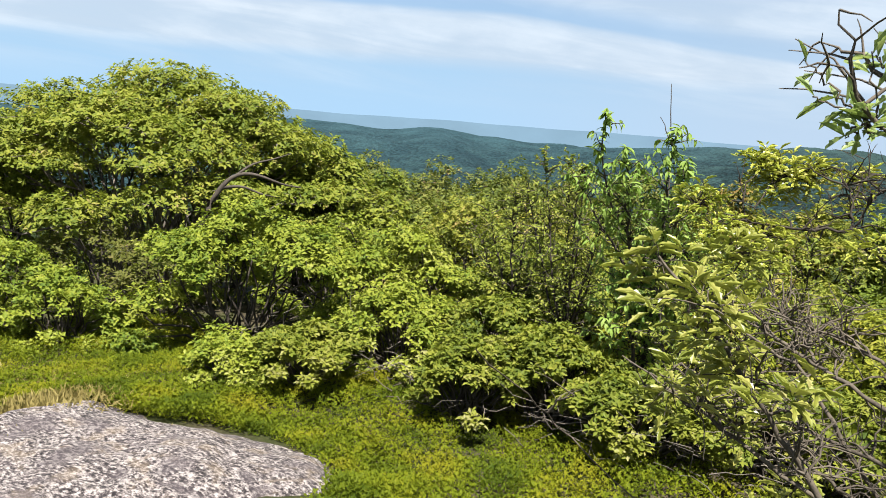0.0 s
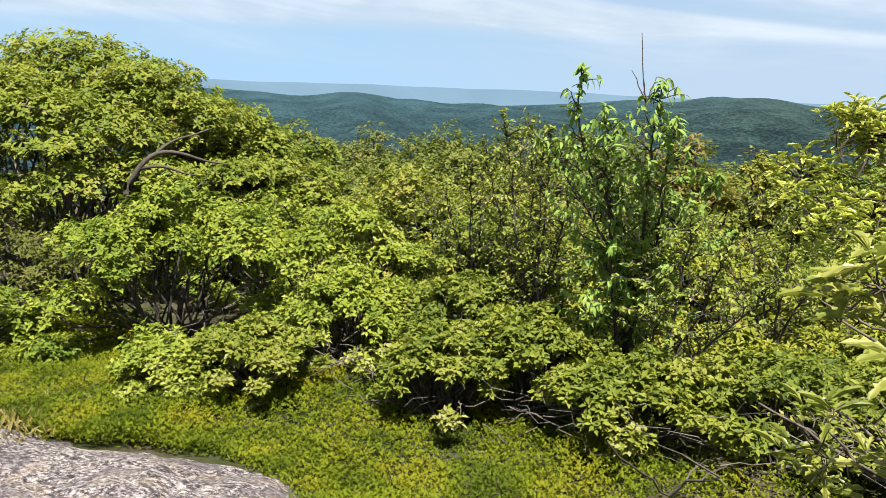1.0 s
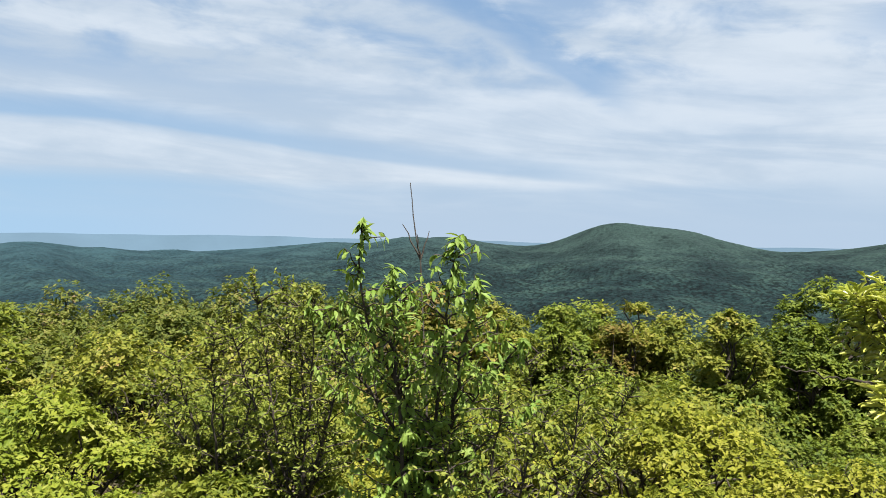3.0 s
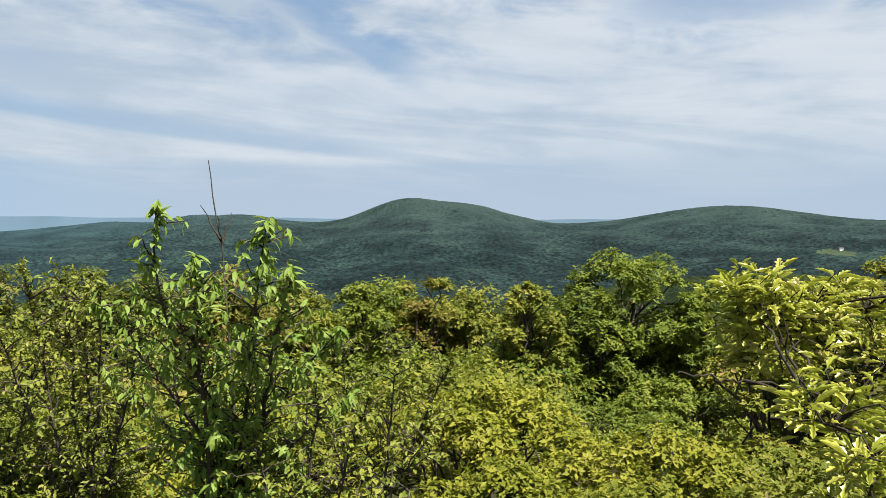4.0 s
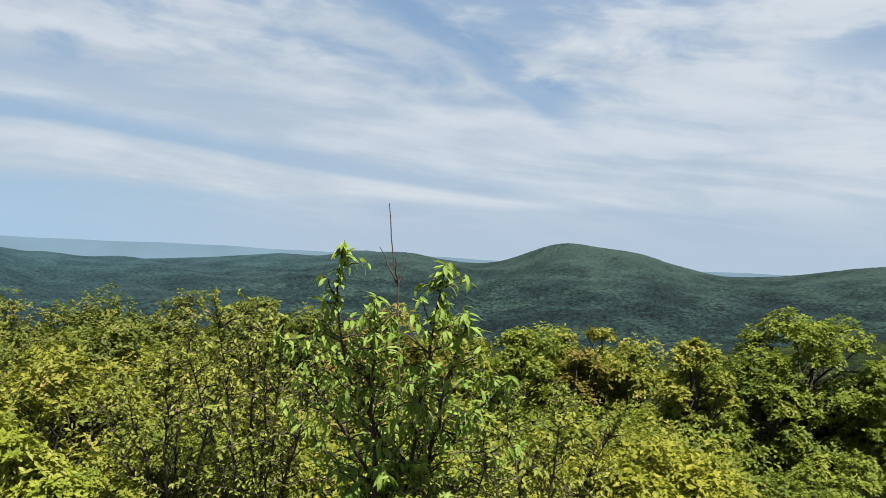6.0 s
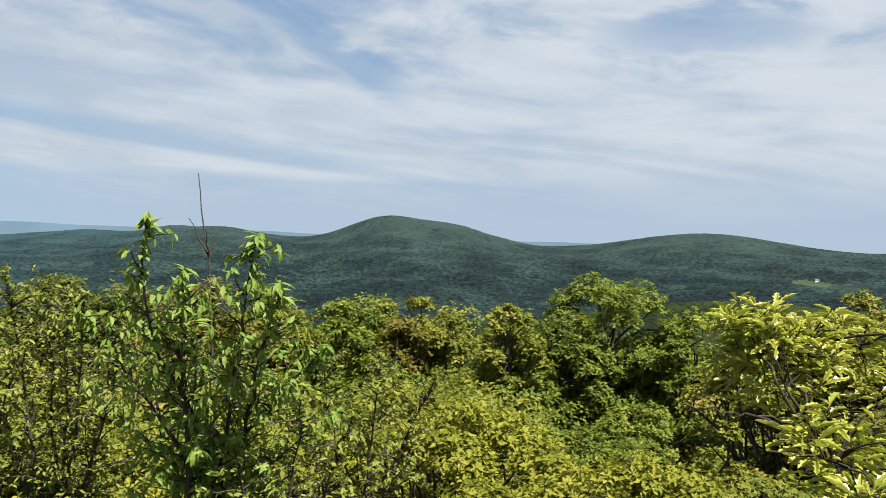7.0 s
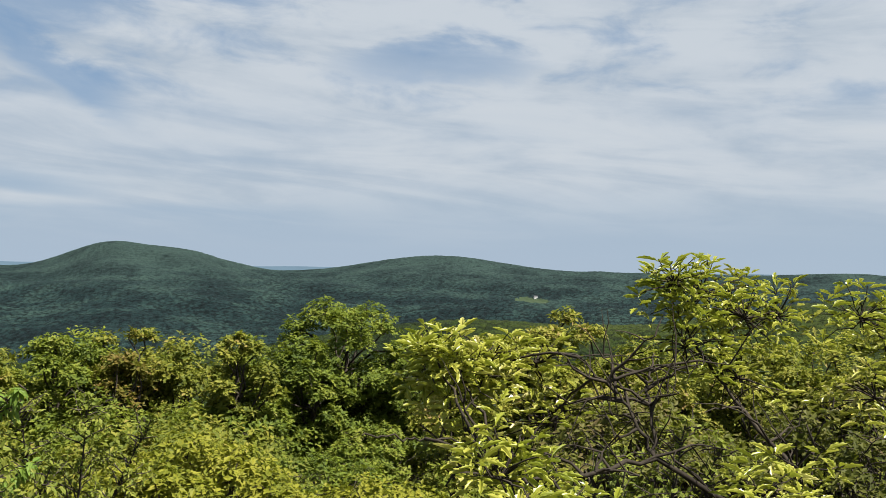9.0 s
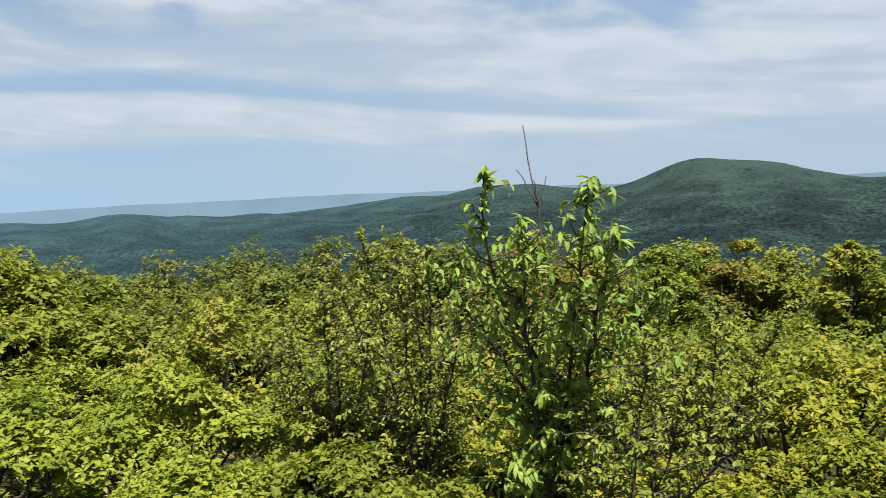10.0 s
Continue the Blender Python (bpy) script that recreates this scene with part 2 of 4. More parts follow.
def rock_material():
    """Banded gneiss: pale and pinkish with wavy dark streaks, lilac-grey and tan stains."""
    m, n = material("gneiss")
    obj = n.add("ShaderNodeTexCoord").outputs["Object"]
    warp = n.add("ShaderNodeTexNoise", {"Vector": obj, "Scale": 2.4, "Detail": 1.5})
    swirl = n.add("ShaderNodeVectorMath", {0: warp.outputs["Color"], 1: (0.30, 0.30, 0.20)}, operation="MULTIPLY").outputs[0]
    curl = n.add("ShaderNodeVectorMath", {0: obj, 1: swirl}, operation="ADD").outputs[0]
    streak = n.add("ShaderNodeMapping", {"Vector": curl, "Rotation": (0.2, 0.1, 0.35), "Scale": (20.0, 40.0, 30.0)}).outputs[0]
    bands = n.add("ShaderNodeTexNoise", {"Vector": streak, "Scale": 1.0, "Detail": 7.0, "Roughness": 0.72}).outputs["Fac"]
    spots = n.add("ShaderNodeTexNoise", {"Vector": obj, "Scale": 42.0, "Detail": 6.0, "Roughness": 0.75}).outputs["Fac"]
    stain = n.add("ShaderNodeTexNoise", {"Vector": obj, "Scale": 3.6, "Detail": 6.0, "Roughness": 0.65}).outputs["Fac"]
    tan = n.add("ShaderNodeTexNoise", {"Vector": curl, "Scale": 5.0, "Detail": 5.0, "Roughness": 0.6}).outputs["Color"]
    tan = n.add("ShaderNodeSeparateColor", {0: tan}).outputs[1]
    mixed = n.math("ADD", n.math("MULTIPLY", bands, 0.45), n.math("MULTIPLY", spots, 0.55))
    col = n.ramp(mixed, [(0.440, (0.016, 0.013, 0.014)), (0.476, (0.055, 0.045, 0.045)), (0.502, (0.130, 0.109, 0.105)), (0.530, (0.230, 0.199, 0.187)), (0.570, (0.375, 0.333, 0.310))])
    col = n.mix(n.math("MULTIPLY", n.smooth(tan, 0.52, 0.64), 0.35), col, (0.215, 0.160, 0.105))
    col = n.mix(n.math("MULTIPLY", n.smooth(stain, 0.50, 0.60), 0.60), col, (0.070, 0.056, 0.060))
    col = n.mix(n.math("MULTIPLY", n.smooth(stain, 0.40, 0.30), 0.40), col, (0.360, 0.315, 0.280))
    h = n.math("ADD", n.math("MULTIPLY", bands, 0.6), n.math("MULTIPLY", spots, 0.4))
    bump = n.add("ShaderNodeBump", {"Height": h, "Strength": 1.0, "Distance": 0.03})
    b = n.add("ShaderNodeBsdfPrincipled", {"Base Color": col, "Roughness": 0.85, "Specular IOR Level": 0.2, "Normal": bump.outputs[0]})
    n.tree.links.new(b.outputs[0], n.add("ShaderNodeOutputMaterial").inputs[0])
    return m


def soil_material():
    m, n = material("leaf_litter")
    obj = n.add("ShaderNodeTexCoord").outputs["Object"]
    f = n.add("ShaderNodeTexNoise", {"Vector": obj, "Scale": 25.0, "Detail": 8.0, "Roughness": 0.75}).outputs["Fac"]
    g = n.add("ShaderNodeTexNoise", {"Vector": obj, "Scale": 1.6, "Detail": 4.0}).outputs["Fac"]
    col = n.ramp(f, [(0.3, (0.022, 0.018, 0.011)), (0.55, (0.065, 0.053, 0.032)), (0.75, (0.150, 0.122, 0.078))])
    col = n.mix(n.math("MULTIPLY", n.smooth(g, 0.40, 0.60), 0.7), col, (0.022, 0.033, 0.005))
    bump = n.add("ShaderNodeBump", {"Height": f, "Strength": 0.8, "Distance": 0.03})
    b = n.add("ShaderNodeBsdfPrincipled", {"Base Color": col, "Roughness": 0.9, "Specular IOR Level": 0.08, "Normal": bump.outputs[0]})
    n.tree.links.new(b.outputs[0], n.add("ShaderNodeOutputMaterial").inputs[0])
    return m


def forest_material(name, dark, mid, light, size, high=(0.034, 0.056, 0.032)):
    """Far broadleaf canopy: crowns of differing green, patches of other stands, haze and crown-gap shade painted in."""
    m, n = material(name)
    obj = n.add("ShaderNodeTexCoord").outputs["Object"]
    flat = n.add("ShaderNodeMapping", {"Vector": obj, "Scale": (1.0, 1.0, 0.3)}).outputs[0]
    crowns = n.add("ShaderNodeTexVoronoi", {"Vector": flat, "Scale": 1.0 / size}).outputs["Color"]
    tone = n.add("ShaderNodeSeparateColor", {0: crowns}).outputs[0]
    stand = n.add("ShaderNodeTexNoise", {"Vector": flat, "Scale": 0.006, "Detail": 9.0, "Roughness": 0.6}).outputs["Fac"]
    fac = n.math("ADD", n.math("MULTIPLY", tone, 0.30), n.math("MULTIPLY", n.smooth(stand, 0.32, 0.68), 0.70))
    col = n.ramp(fac, [(0.1, dark), (0.5, mid), (0.95, light)])
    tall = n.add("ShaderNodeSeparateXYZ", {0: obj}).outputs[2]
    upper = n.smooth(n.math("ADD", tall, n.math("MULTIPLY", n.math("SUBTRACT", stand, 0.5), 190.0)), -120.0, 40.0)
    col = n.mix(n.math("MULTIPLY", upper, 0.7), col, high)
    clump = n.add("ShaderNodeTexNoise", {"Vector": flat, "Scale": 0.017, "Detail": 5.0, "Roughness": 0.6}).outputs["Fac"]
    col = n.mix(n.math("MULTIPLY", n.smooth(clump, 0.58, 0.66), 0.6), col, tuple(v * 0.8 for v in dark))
    # bluer towards the west: distance haze put into the colour
    west_haze = n.smooth(n.add("ShaderNodeSeparateXYZ", {0: obj}).outputs[0], -300.0, -1700.0)
    col = n.mix(n.math("MULTIPLY", n.math("MULTIPLY", west_haze, n.math("ADD", 0.45, n.math("MULTIPLY", upper, 0.55))), 0.82), col, tuple(v * k for v, k in zip(high, (0.85, 1.15, 1.75))))
    # shade between the crowns, painted as a darker colour at cell edges
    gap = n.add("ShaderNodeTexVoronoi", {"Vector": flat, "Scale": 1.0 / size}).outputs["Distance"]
    col = n.mix(n.math("MULTIPLY", n.smooth(gap, 0.40, 0.72), n.math("SUBTRACT", n.math("SUBTRACT", 0.8, n.math("MULTIPLY", upper, 0.5)), n.math("MULTIPLY", west_haze, 0.3))), col, tuple(v * 0.35 for v in dark))
    leafy = n.add("ShaderNodeTexNoise", {"Vector": obj, "Scale": 0.35, "Detail": 5.0}).outputs["Fac"]
    bump = n.add("ShaderNodeBump", {"Height": leafy, "Strength": 1.0, "Distance": 4.0})
    b = n.add("ShaderNodeBsdfPrincipled", {"Base Color": col, "Roughness": 0.9, "Specular IOR Level": 0.1, "Normal": bump.outputs[0]})
    n.tree.links.new(b.outputs[0], n.add("ShaderNodeOutputMaterial").inputs[0])
    return m


GNEISS, SOIL = rock_material(), soil_material()
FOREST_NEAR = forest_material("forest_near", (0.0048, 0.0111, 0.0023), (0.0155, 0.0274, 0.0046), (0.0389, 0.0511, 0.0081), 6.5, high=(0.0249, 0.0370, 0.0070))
# blue-green base colours paint the haze over the far hills
FOREST_HAZED = forest_material("forest_hazed", (0.0038, 0.0107, 0.0119), (0.0093, 0.0225, 0.0226), (0.0229, 0.0454, 0.0386), 11.0, high=(0.0273, 0.0474, 0.0411))


def plain_material(name, col, rough=0.8, vary=0.15, scale=0.004):
    m, n = material(name)
    obj = n.add("ShaderNodeTexCoord").outputs["Object"]
    t = n.add("ShaderNodeTexNoise", {"Vector": obj, "Scale": scale, "Detail": 6.0}).outputs["Fac"]
    c = n.mix(t, tuple(v * (1 - vary) for v in col), tuple(v * (1 + vary) for v in col))
    b = n.add("ShaderNodeBsdfPrincipled", {"Base Color": c, "Roughness": rough, "Specular IOR Level": 0.1})
    n.tree.links.new(b.outputs[0], n.add("ShaderNodeOutputMaterial").inputs[0])
    return m


# the ridge's pale blue is air haze painted into its base colour
RIDGE_HAZE = plain_material("hazed_ridge", (0.055, 0.089, 0.122))
MEADOW = plain_material("meadow", (0.030, 0.046, 0.023), vary=0.2, scale=0.03)
WHITE_WALL = plain_material("white_wall", (0.6, 0.6, 0.576), scale=0.5)
ROOF_GREY = plain_material("roof_grey", (0.096, 0.096, 0.104), scale=0.5)

# ---------------------------------------------------------------- mesh helpers
rng = np.random.default_rng(7)


def mesh_from(name, verts, faces, mats, smooth=False, slots=None):
    """verts (n,3), faces: array (m,k) of one size, or a list of such arrays."""
    faces = faces if isinstance(faces, list) else [faces]
    faces = [np.asarray(f, dtype=np.int32) for f in faces if len(f)]
    me = bpy.data.meshes.new(name)
    me.vertices.add(len(verts))
    me.vertices.foreach_set("co", np.asarray(verts, dtype=np.float32).ravel())
    sizes = np.concatenate([np.full(len(f), f.shape[1], dtype=np.int32) for f in faces])
    loops = np.concatenate([f.ravel() for f in faces])
    me.loops.add(len(loops))
    me.loops.foreach_set("vertex_index", loops)
    me.polygons.add(len(sizes))
    me.polygons.foreach_set("loop_start", np.concatenate([[0], np.cumsum(sizes)[:-1]]).astype(np.int32))
    me.polygons.foreach_set("loop_total", sizes)
    for mt in mats:
        me.materials.append(mt)
    if slots is not None:
        me.polygons.foreach_set("material_index", np.asarray(slots, dtype=np.int32))
    me.polygons.foreach_set("use_smooth", np.full(len(sizes), smooth))
    me.update(calc_edges=True)
    return me


def part(name, me, parent, label=""):
    ob = new(name, me)
    ob.parent = parent
    return tagged(ob, label)


def unit(v):
    return v / np.maximum(np.linalg.norm(v, axis=-1, keepdims=True), 1e-9)


class Tubes:
    """Gathers tapered, bent tubes into one mesh."""

    def __init__(self):
        self.v, self.f, self.n = [], [], 0

    def add(self, pts, radii, sides=4):
        pts, radii = np.asarray(pts, float), np.asarray(radii, float)
        k = len(pts)
        way = unit(np.gradient(pts, axis=0))
        ref = np.where(np.abs(way[:, 2:3]) > 0.9, np.array([[1.0, 0, 0]]), np.array([[0, 0, 1.0]]))
        u = unit(np.cross(way, ref))
        q = np.cross(way, u)
        ang = np.arange(sides) * 2 * np.pi / sides
        ring = pts[:, None] + radii[:, None, None] * (u[:, None] * np.cos(ang)[None, :, None] + q[:, None] * np.sin(ang)[None, :, None])
        self.v.append(ring.reshape(-1, 3))
        i = np.arange(k - 1)[:, None] * sides
        j = np.arange(sides)[None]
        j2 = (j + 1) % sides
        self.f.append((np.stack([i + j, i + j2, i + sides + j2, i + sides + j], -1).reshape(-1, 4)) + self.n)
        self.n += k * sides

    def mesh(self, name, mat):
        return mesh_from(name, np.concatenate(self.v), np.concatenate(self.f), [mat], smooth=True)


def bent(a, b, sag=0.0, wander=0.08, n=5):
    """A crooked line from a to b."""
    a, b = np.asarray(a, float), np.asarray(b, float)
    s = np.linspace(0, 1, n)[:, None]
    p = a + (b - a) * s
    ln = np.linalg.norm(b - a)
    p[1:-1] += rng.normal(0, wander * ln, (n - 2, 3)) * np.array([1, 1, 0.7])
    p[:, 2] += sag * ln * (s * (1 - s) * 4)[:, 0]
    return p


# leaf outlines: x along the leaf, y across, z out of its face; two halves folded on the midrib
LEAF_SMALL = (np.array([[0, 0, 0], [0.5, 0.27, 0.06], [1, 0, -0.08], [0.5, -0.27, 0.06]]), [np.array([[0, 2, 1], [0, 3, 2]])])
LEAF_OVAL = (np.array([[0, 0, 0], [0.30, 0.23, 0.05], [0.68, 0.20, 0.03], [1, 0, -0.12], [0.68, -0.20, 0.03], [0.30, -0.23, 0.05]]),
             [np.array([[0, 3, 2, 1], [0, 5, 4, 3]])])
LEAF_LONG = (np.array([[0, 0, 0], [0.28, 0.17, 0.03], [0.65, 0.15, -0.06], [1, 0, -0.26], [0.65, -0.15, -0.06], [0.28, -0.17, 0.03], [0.5, 0, -0.03]]),
             [np.array([[0, 6, 2, 1], [0, 5, 4, 6]]), np.array([[6, 3, 2], [6, 4, 3]])])
LOBED = [(0.0, 0.0, 0), (0.20, 0.035, 0.05), (0.40, 0.14, 0.11), (0.47, 0.075, 0.08), (0.64, 0.21, 0.07), (0.70, 0.085, 0.02), (0.86, 0.12, -0.03), (1.0, 0.0, -0.14)]
LEAF_OAK_SHAPE = (np.array([(x, 0.88 * y, z) for x, y, z in LOBED] + [(x, -0.88 * y, z) for x, y, z in LOBED[1:-1]]), [np.array([[0, 7, 6, 5, 4, 3, 2, 1], [0, 8, 9, 10, 11, 12, 13, 7]])])


def leaf_mesh(name, mat, shape, pos, way, face, size):
    """Leaves at pos, pointing along way, with the upper side to face."""
    verts, faces = shape
    way = unit(way)
    side = unit(np.cross(face, way))
    up = np.cross(way, side)
    size = np.broadcast_to(np.asarray(size, float), (len(pos),))[:, None, None]
    v = pos[:, None] + size * (verts[None, :, 0:1] * way[:, None] + verts[None, :, 1:2] * side[:, None] + verts[None, :, 2:3] * up[:, None])
    k = len(verts)
    off = (np.arange(len(pos)) * k)[:, None, None]
    return mesh_from(name, v.reshape(-1, 3), [(f[None] + off).reshape(-1, f.shape[1]) for f in faces], [mat])


def rosettes(tips, out, per, spread, droop, lean=0.7, up=0.6):
    """Star-like whorls of per leaves round every twig tip: base points, directions and faces."""
    m = len(tips)
    axis = unit(out * lean + np.array([0, 0, up]) + rng.normal(0, 0.16, tips.shape))
    ref = np.where(np.abs(axis[:, 2:3]) > 0.9, np.array([[1.0, 0, 0]]), np.array([[0, 0, 1.0]]))
    u = unit(np.cross(axis, ref))
    q = np.cross(axis, u)
    ang = rng.uniform(0, 6.28, (m, 1)) + np.arange(per) * 6.2832 / per * 2.0 + rng.normal(0, 0.25, (m, per))
    radial = (u[:, None] * np.cos(ang)[..., None] + q[:, None] * np.sin(ang)[..., None])
    tier = np.broadcast_to((np.arange(per) % 2)[None, :, None], (m, per, 1))
    lift = np.where(tier > 0, 0.05, 0.55) + rng.normal(0, 0.16, (m, per, 1))
    way = unit(radial + axis[:, None] * lift + np.array([0, 0, -droop]) * rng.uniform(0.3, 1.2, (m, per, 1)))
    back = (tier * 0.6 + rng.uniform(0, 0.35, (m, per, 1))) * spread
    pos = tips[:, None] - axis[:, None] * back + radial * 0.004
    face = unit(axis[:, None] - way * (axis[:, None] * way).sum(-1, keepdims=True) + rng.normal(0, 0.12, (m, per, 3)))
    return pos.reshape(-1, 3), way.reshape(-1, 3), face.reshape(-1, 3)


# ---------------------------------------------------------------- land
def gauss(x, mid, wide):
    return np.exp(-((x - mid) / wide) ** 2)


def ridge_degrees(az):
    """Elevation of the far hills' skyline over the compass, in degrees."""
    e = np.interp(az, [-180, -60, -34, -24, -10, 10, 34, 60, 180], [-0.96, -1.02, -1.03, -0.82, -0.52, -0.57, -0.29, -0.40, -0.96])
    e = e + 1.50 * gauss(az, -0.6, 3.4) + 1.08 * gauss(az, 4.2, 3.6) + 0.72 * gauss(az, -12.6, 4.6) + 0.88 * gauss(az, 21.0, 7.2) + 0.08 * gauss(az, -4.5, 2.0)
    return e + 0.62 * gauss(az, -38.4, 3.0) + 0.44 * gauss(az, -47.5, 5.0) + 0.28 * gauss(az, -22.0, 4.0)


RADII = [0, 0.7, 2.2, 4.0, 8.0, 14.0, 20.0, 40.0, 100.0, 200.0, 400.0, 700.0, 1100.0, 1500.0, 2000.0, 2600.0, 3600.0, 4300.0, 4950.0]
DROPS = [0, 0.0, -0.42, -0.50, -0.95, -1.8, -2.9, -8.0, -20.0, -36.0, -66.0, -102.0, -136.0, -152.0, -156.0, -156.0, -150.0, -140.0, -140.0]
RIDGE = 3600.0


def land(x, y):
    """Height of the ground, bare of trees."""
    x, y = np.asarray(x, float), np.asarray(y, float)
    r = np.hypot(x, y)
    az = np.degrees(np.arctan2(x, y))
    z = np.interp(r, RADII, DROPS)
    up = np.clip((r - 1500.0) / (RIDGE - 1500.0), 0, 1)
    down = np.clip((4400.0 - r) / 800.0, 0, 1)
    swell = np.where(r < RIDGE, up * up * (3 - 2 * up), down * down * (3 - 2 * down))
    top = 1.75 + RIDGE * np.tan(np.radians(ridge_degrees(az))) - 5.0
    z = z + (top - z) * swell
    spur = 1.75 + 950.0 * np.tan(np.radians(np.interp(az, [-40, -6, 3, 10, 20, 28, 36, 40, 44, 50, 75, 180], [-8.5, -8.0, -6.4, -5.6, -5.2, -4.6, -3.2, -2.1, -1.4, -1.0, -1.0, -1.0])))
    z = z + np.maximum(0.0, spur - 4.0 - z) * gauss(r, 950, 290) * np.clip((r - 60) / 300, 0, 1)
    rough = np.clip((r - 60) / 900, 0, 1) * 9.0 * np.clip((RIDGE - r) / 300 + 0.2, 0.2, 1)
    z = z + rough * (np.sin(x / 170 + 1.3 * np.sin(y / 230)) + np.sin(y / 125 + 1.7 * np.sin(x / 190 + 1)) + 0.6 * np.sin((x + y) / 61))
    near = np.clip(r / 3.0, 0, 1) * np.clip((40 - r) / 20, 0, 1)
    return z + near * 0.05 * (np.sin(x * 1.9 + 2 * np.sin(y * 0.7)) + np.sin(y * 2.3 + 1.4 * np.sin(x * 1.1)))


def crowns(x, y, cell, seed):
    """Rounded treetops on a jittered grid: height 0..1."""
    gx, gy = np.floor(x / cell), np.floor(y / cell)
    best = np.zeros_like(x)
    for dx in (-1, 0, 1):
        for dy in (-1, 0, 1):
            cx, cy = gx + dx, gy + dy
            h = np.sin(cx * 127.1 + cy * 311.7 + seed) * 43758.5453
            h1 = h - np.floor(h)
            h = np.sin(cx * 269.5 + cy * 183.3 + seed) * 24634.6345
            h2 = h - np.floor(h)
            h3 = (h1 * 7.31 + h2 * 3.17) % 1.0
            d2 = ((cx + 0.2 + 0.6 * h1) * cell - x) ** 2 + ((cy + 0.2 + 0.6 * h2) * cell - y) ** 2
            top = (0.55 + 0.45 * h3) * np.sqrt(np.clip(1 - d2 / (0.75 * cell) ** 2, 0, 1))
            best = np.maximum(best, top)
    return best


def on_slope(az, el, near, far):
    """The first place along a bearing that shows at this elevation from the summit."""
    for d in np.arange(near, far, 4.0):
        x, y = d * math.sin(radians(az)), d * math.cos(radians(az))
        if (float(land(x, y)) - 1.75) / d > math.tan(radians(el)):
            return x, y
    return x, y


MEADOW_AT = on_slope(27.1, -2.35, 1300, 3500)


def build_ground():
    az = np.radians(np.concatenate([np.arange(-180, -68, 6.0), np.arange(-68, 54, 0.15), np.arange(54, 180, 6.0)]))
    r = np.concatenate([np.linspace(0.25, 30, 26), np.geomspace(31.5, 512, 95), np.arange(520, 1150, 10.0), np.arange(1150, 2200, 9.0),
                        np.arange(2200, 3680, 14.0), np.linspace(3700, 4950, 14)])
    R, A = np.meshgrid(r, az, indexing="ij")
    X, Y = R * np.sin(A), R * np.cos(A)
    Z = land(X, Y)
    small, large = crowns(X, Y, 6.5, 1.0), crowns(X, Y, 15.0, 5.0)
    mixf = np.clip((R - 900) / 250, 0, 1)
    meadow = ((X - MEADOW_AT[0]) / 48) ** 2 + ((Y - MEADOW_AT[1]) / 68) ** 2 < 1 + 0.25 * np.sin(X / 17)
    Z = Z + np.clip((R - 26) / 12, 0, 1) * ((1 - mixf) * small * 3.6 + mixf * large * np.interp(R, [1150, 2000, 3500], [9.0, 7.5, 4.0])) * np.where(meadow, 0.0, 1.0)
    nr, na = R.shape
    verts = np.stack([X, Y, Z], -1).reshape(-1, 3)
    i = np.arange(nr - 1)[:, None] * na
    j = np.arange(na)[None]
    j2 = (j + 1) % na
    quads = np.stack([i + j, i + na + j, i + na + j2, i + j2], -1)
    mid = R[:-1] + 0 * j
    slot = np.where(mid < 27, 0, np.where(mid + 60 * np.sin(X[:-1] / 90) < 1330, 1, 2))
    slot = np.where(meadow[:-1], 3, slot)
    centre = len(verts)
    verts = np.concatenate([verts, [[0, 0, land(0.0, 0.0)]]])
    tris = np.stack([np.full(na, centre), np.arange(na), (np.arange(na) + 1) % na], -1)
    me = mesh_from("ground", verts, [quads.reshape(-1, 4), tris], [SOIL, FOREST_NEAR, FOREST_HAZED, MEADOW], smooth=False,
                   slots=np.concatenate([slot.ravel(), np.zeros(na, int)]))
    tagged(new("ground", me), "wooded mountain land falling to a broad green valley", "ground", kind="structure")


build_ground()


def build_far_ridge():
    az = np.radians(np.arange(-85, 75, 0.25))
    deg = np.degrees(az)
    top = np.interp(deg, [-60, -20, -8, 8, 26, 60], [0.08, 0.03, 0.02, -0.20, -0.32, -0.30]) + 0.05 * np.sin(deg / 6.0) + 0.03 * np.sin(deg / 2.1 + 1) + 0.015 * np.sin(deg * 1.3)
    verts, nz = [], 4
    for rr, frac in ((4700, 1.0), (4640, 0.75), (4560, 0.4), (4450, 0.0)):
        z = 1.75 + 4700 * np.tan(np.radians(top))
        z = z * frac + (-150) * (1 - frac)
        verts.append(np.stack([rr * np.sin(az), rr * np.cos(az), z], -1))
    n = len(az)
    i = np.arange(nz - 1)[:, None] * n
    j = np.arange(n - 1)[None]
    f = np.stack([i + j, i + j + 1, i + n + j + 1, i + n + j], -1).reshape(-1, 4)
    ob = new("backdrop", mesh_from("backdrop", np.concatenate(verts), f, [RIDGE_HAZE], smooth=True))
    tagged(ob, "distant ridge on the horizon, painted pale blue for haze", "ridge", kind="structure")


build_far_ridge()

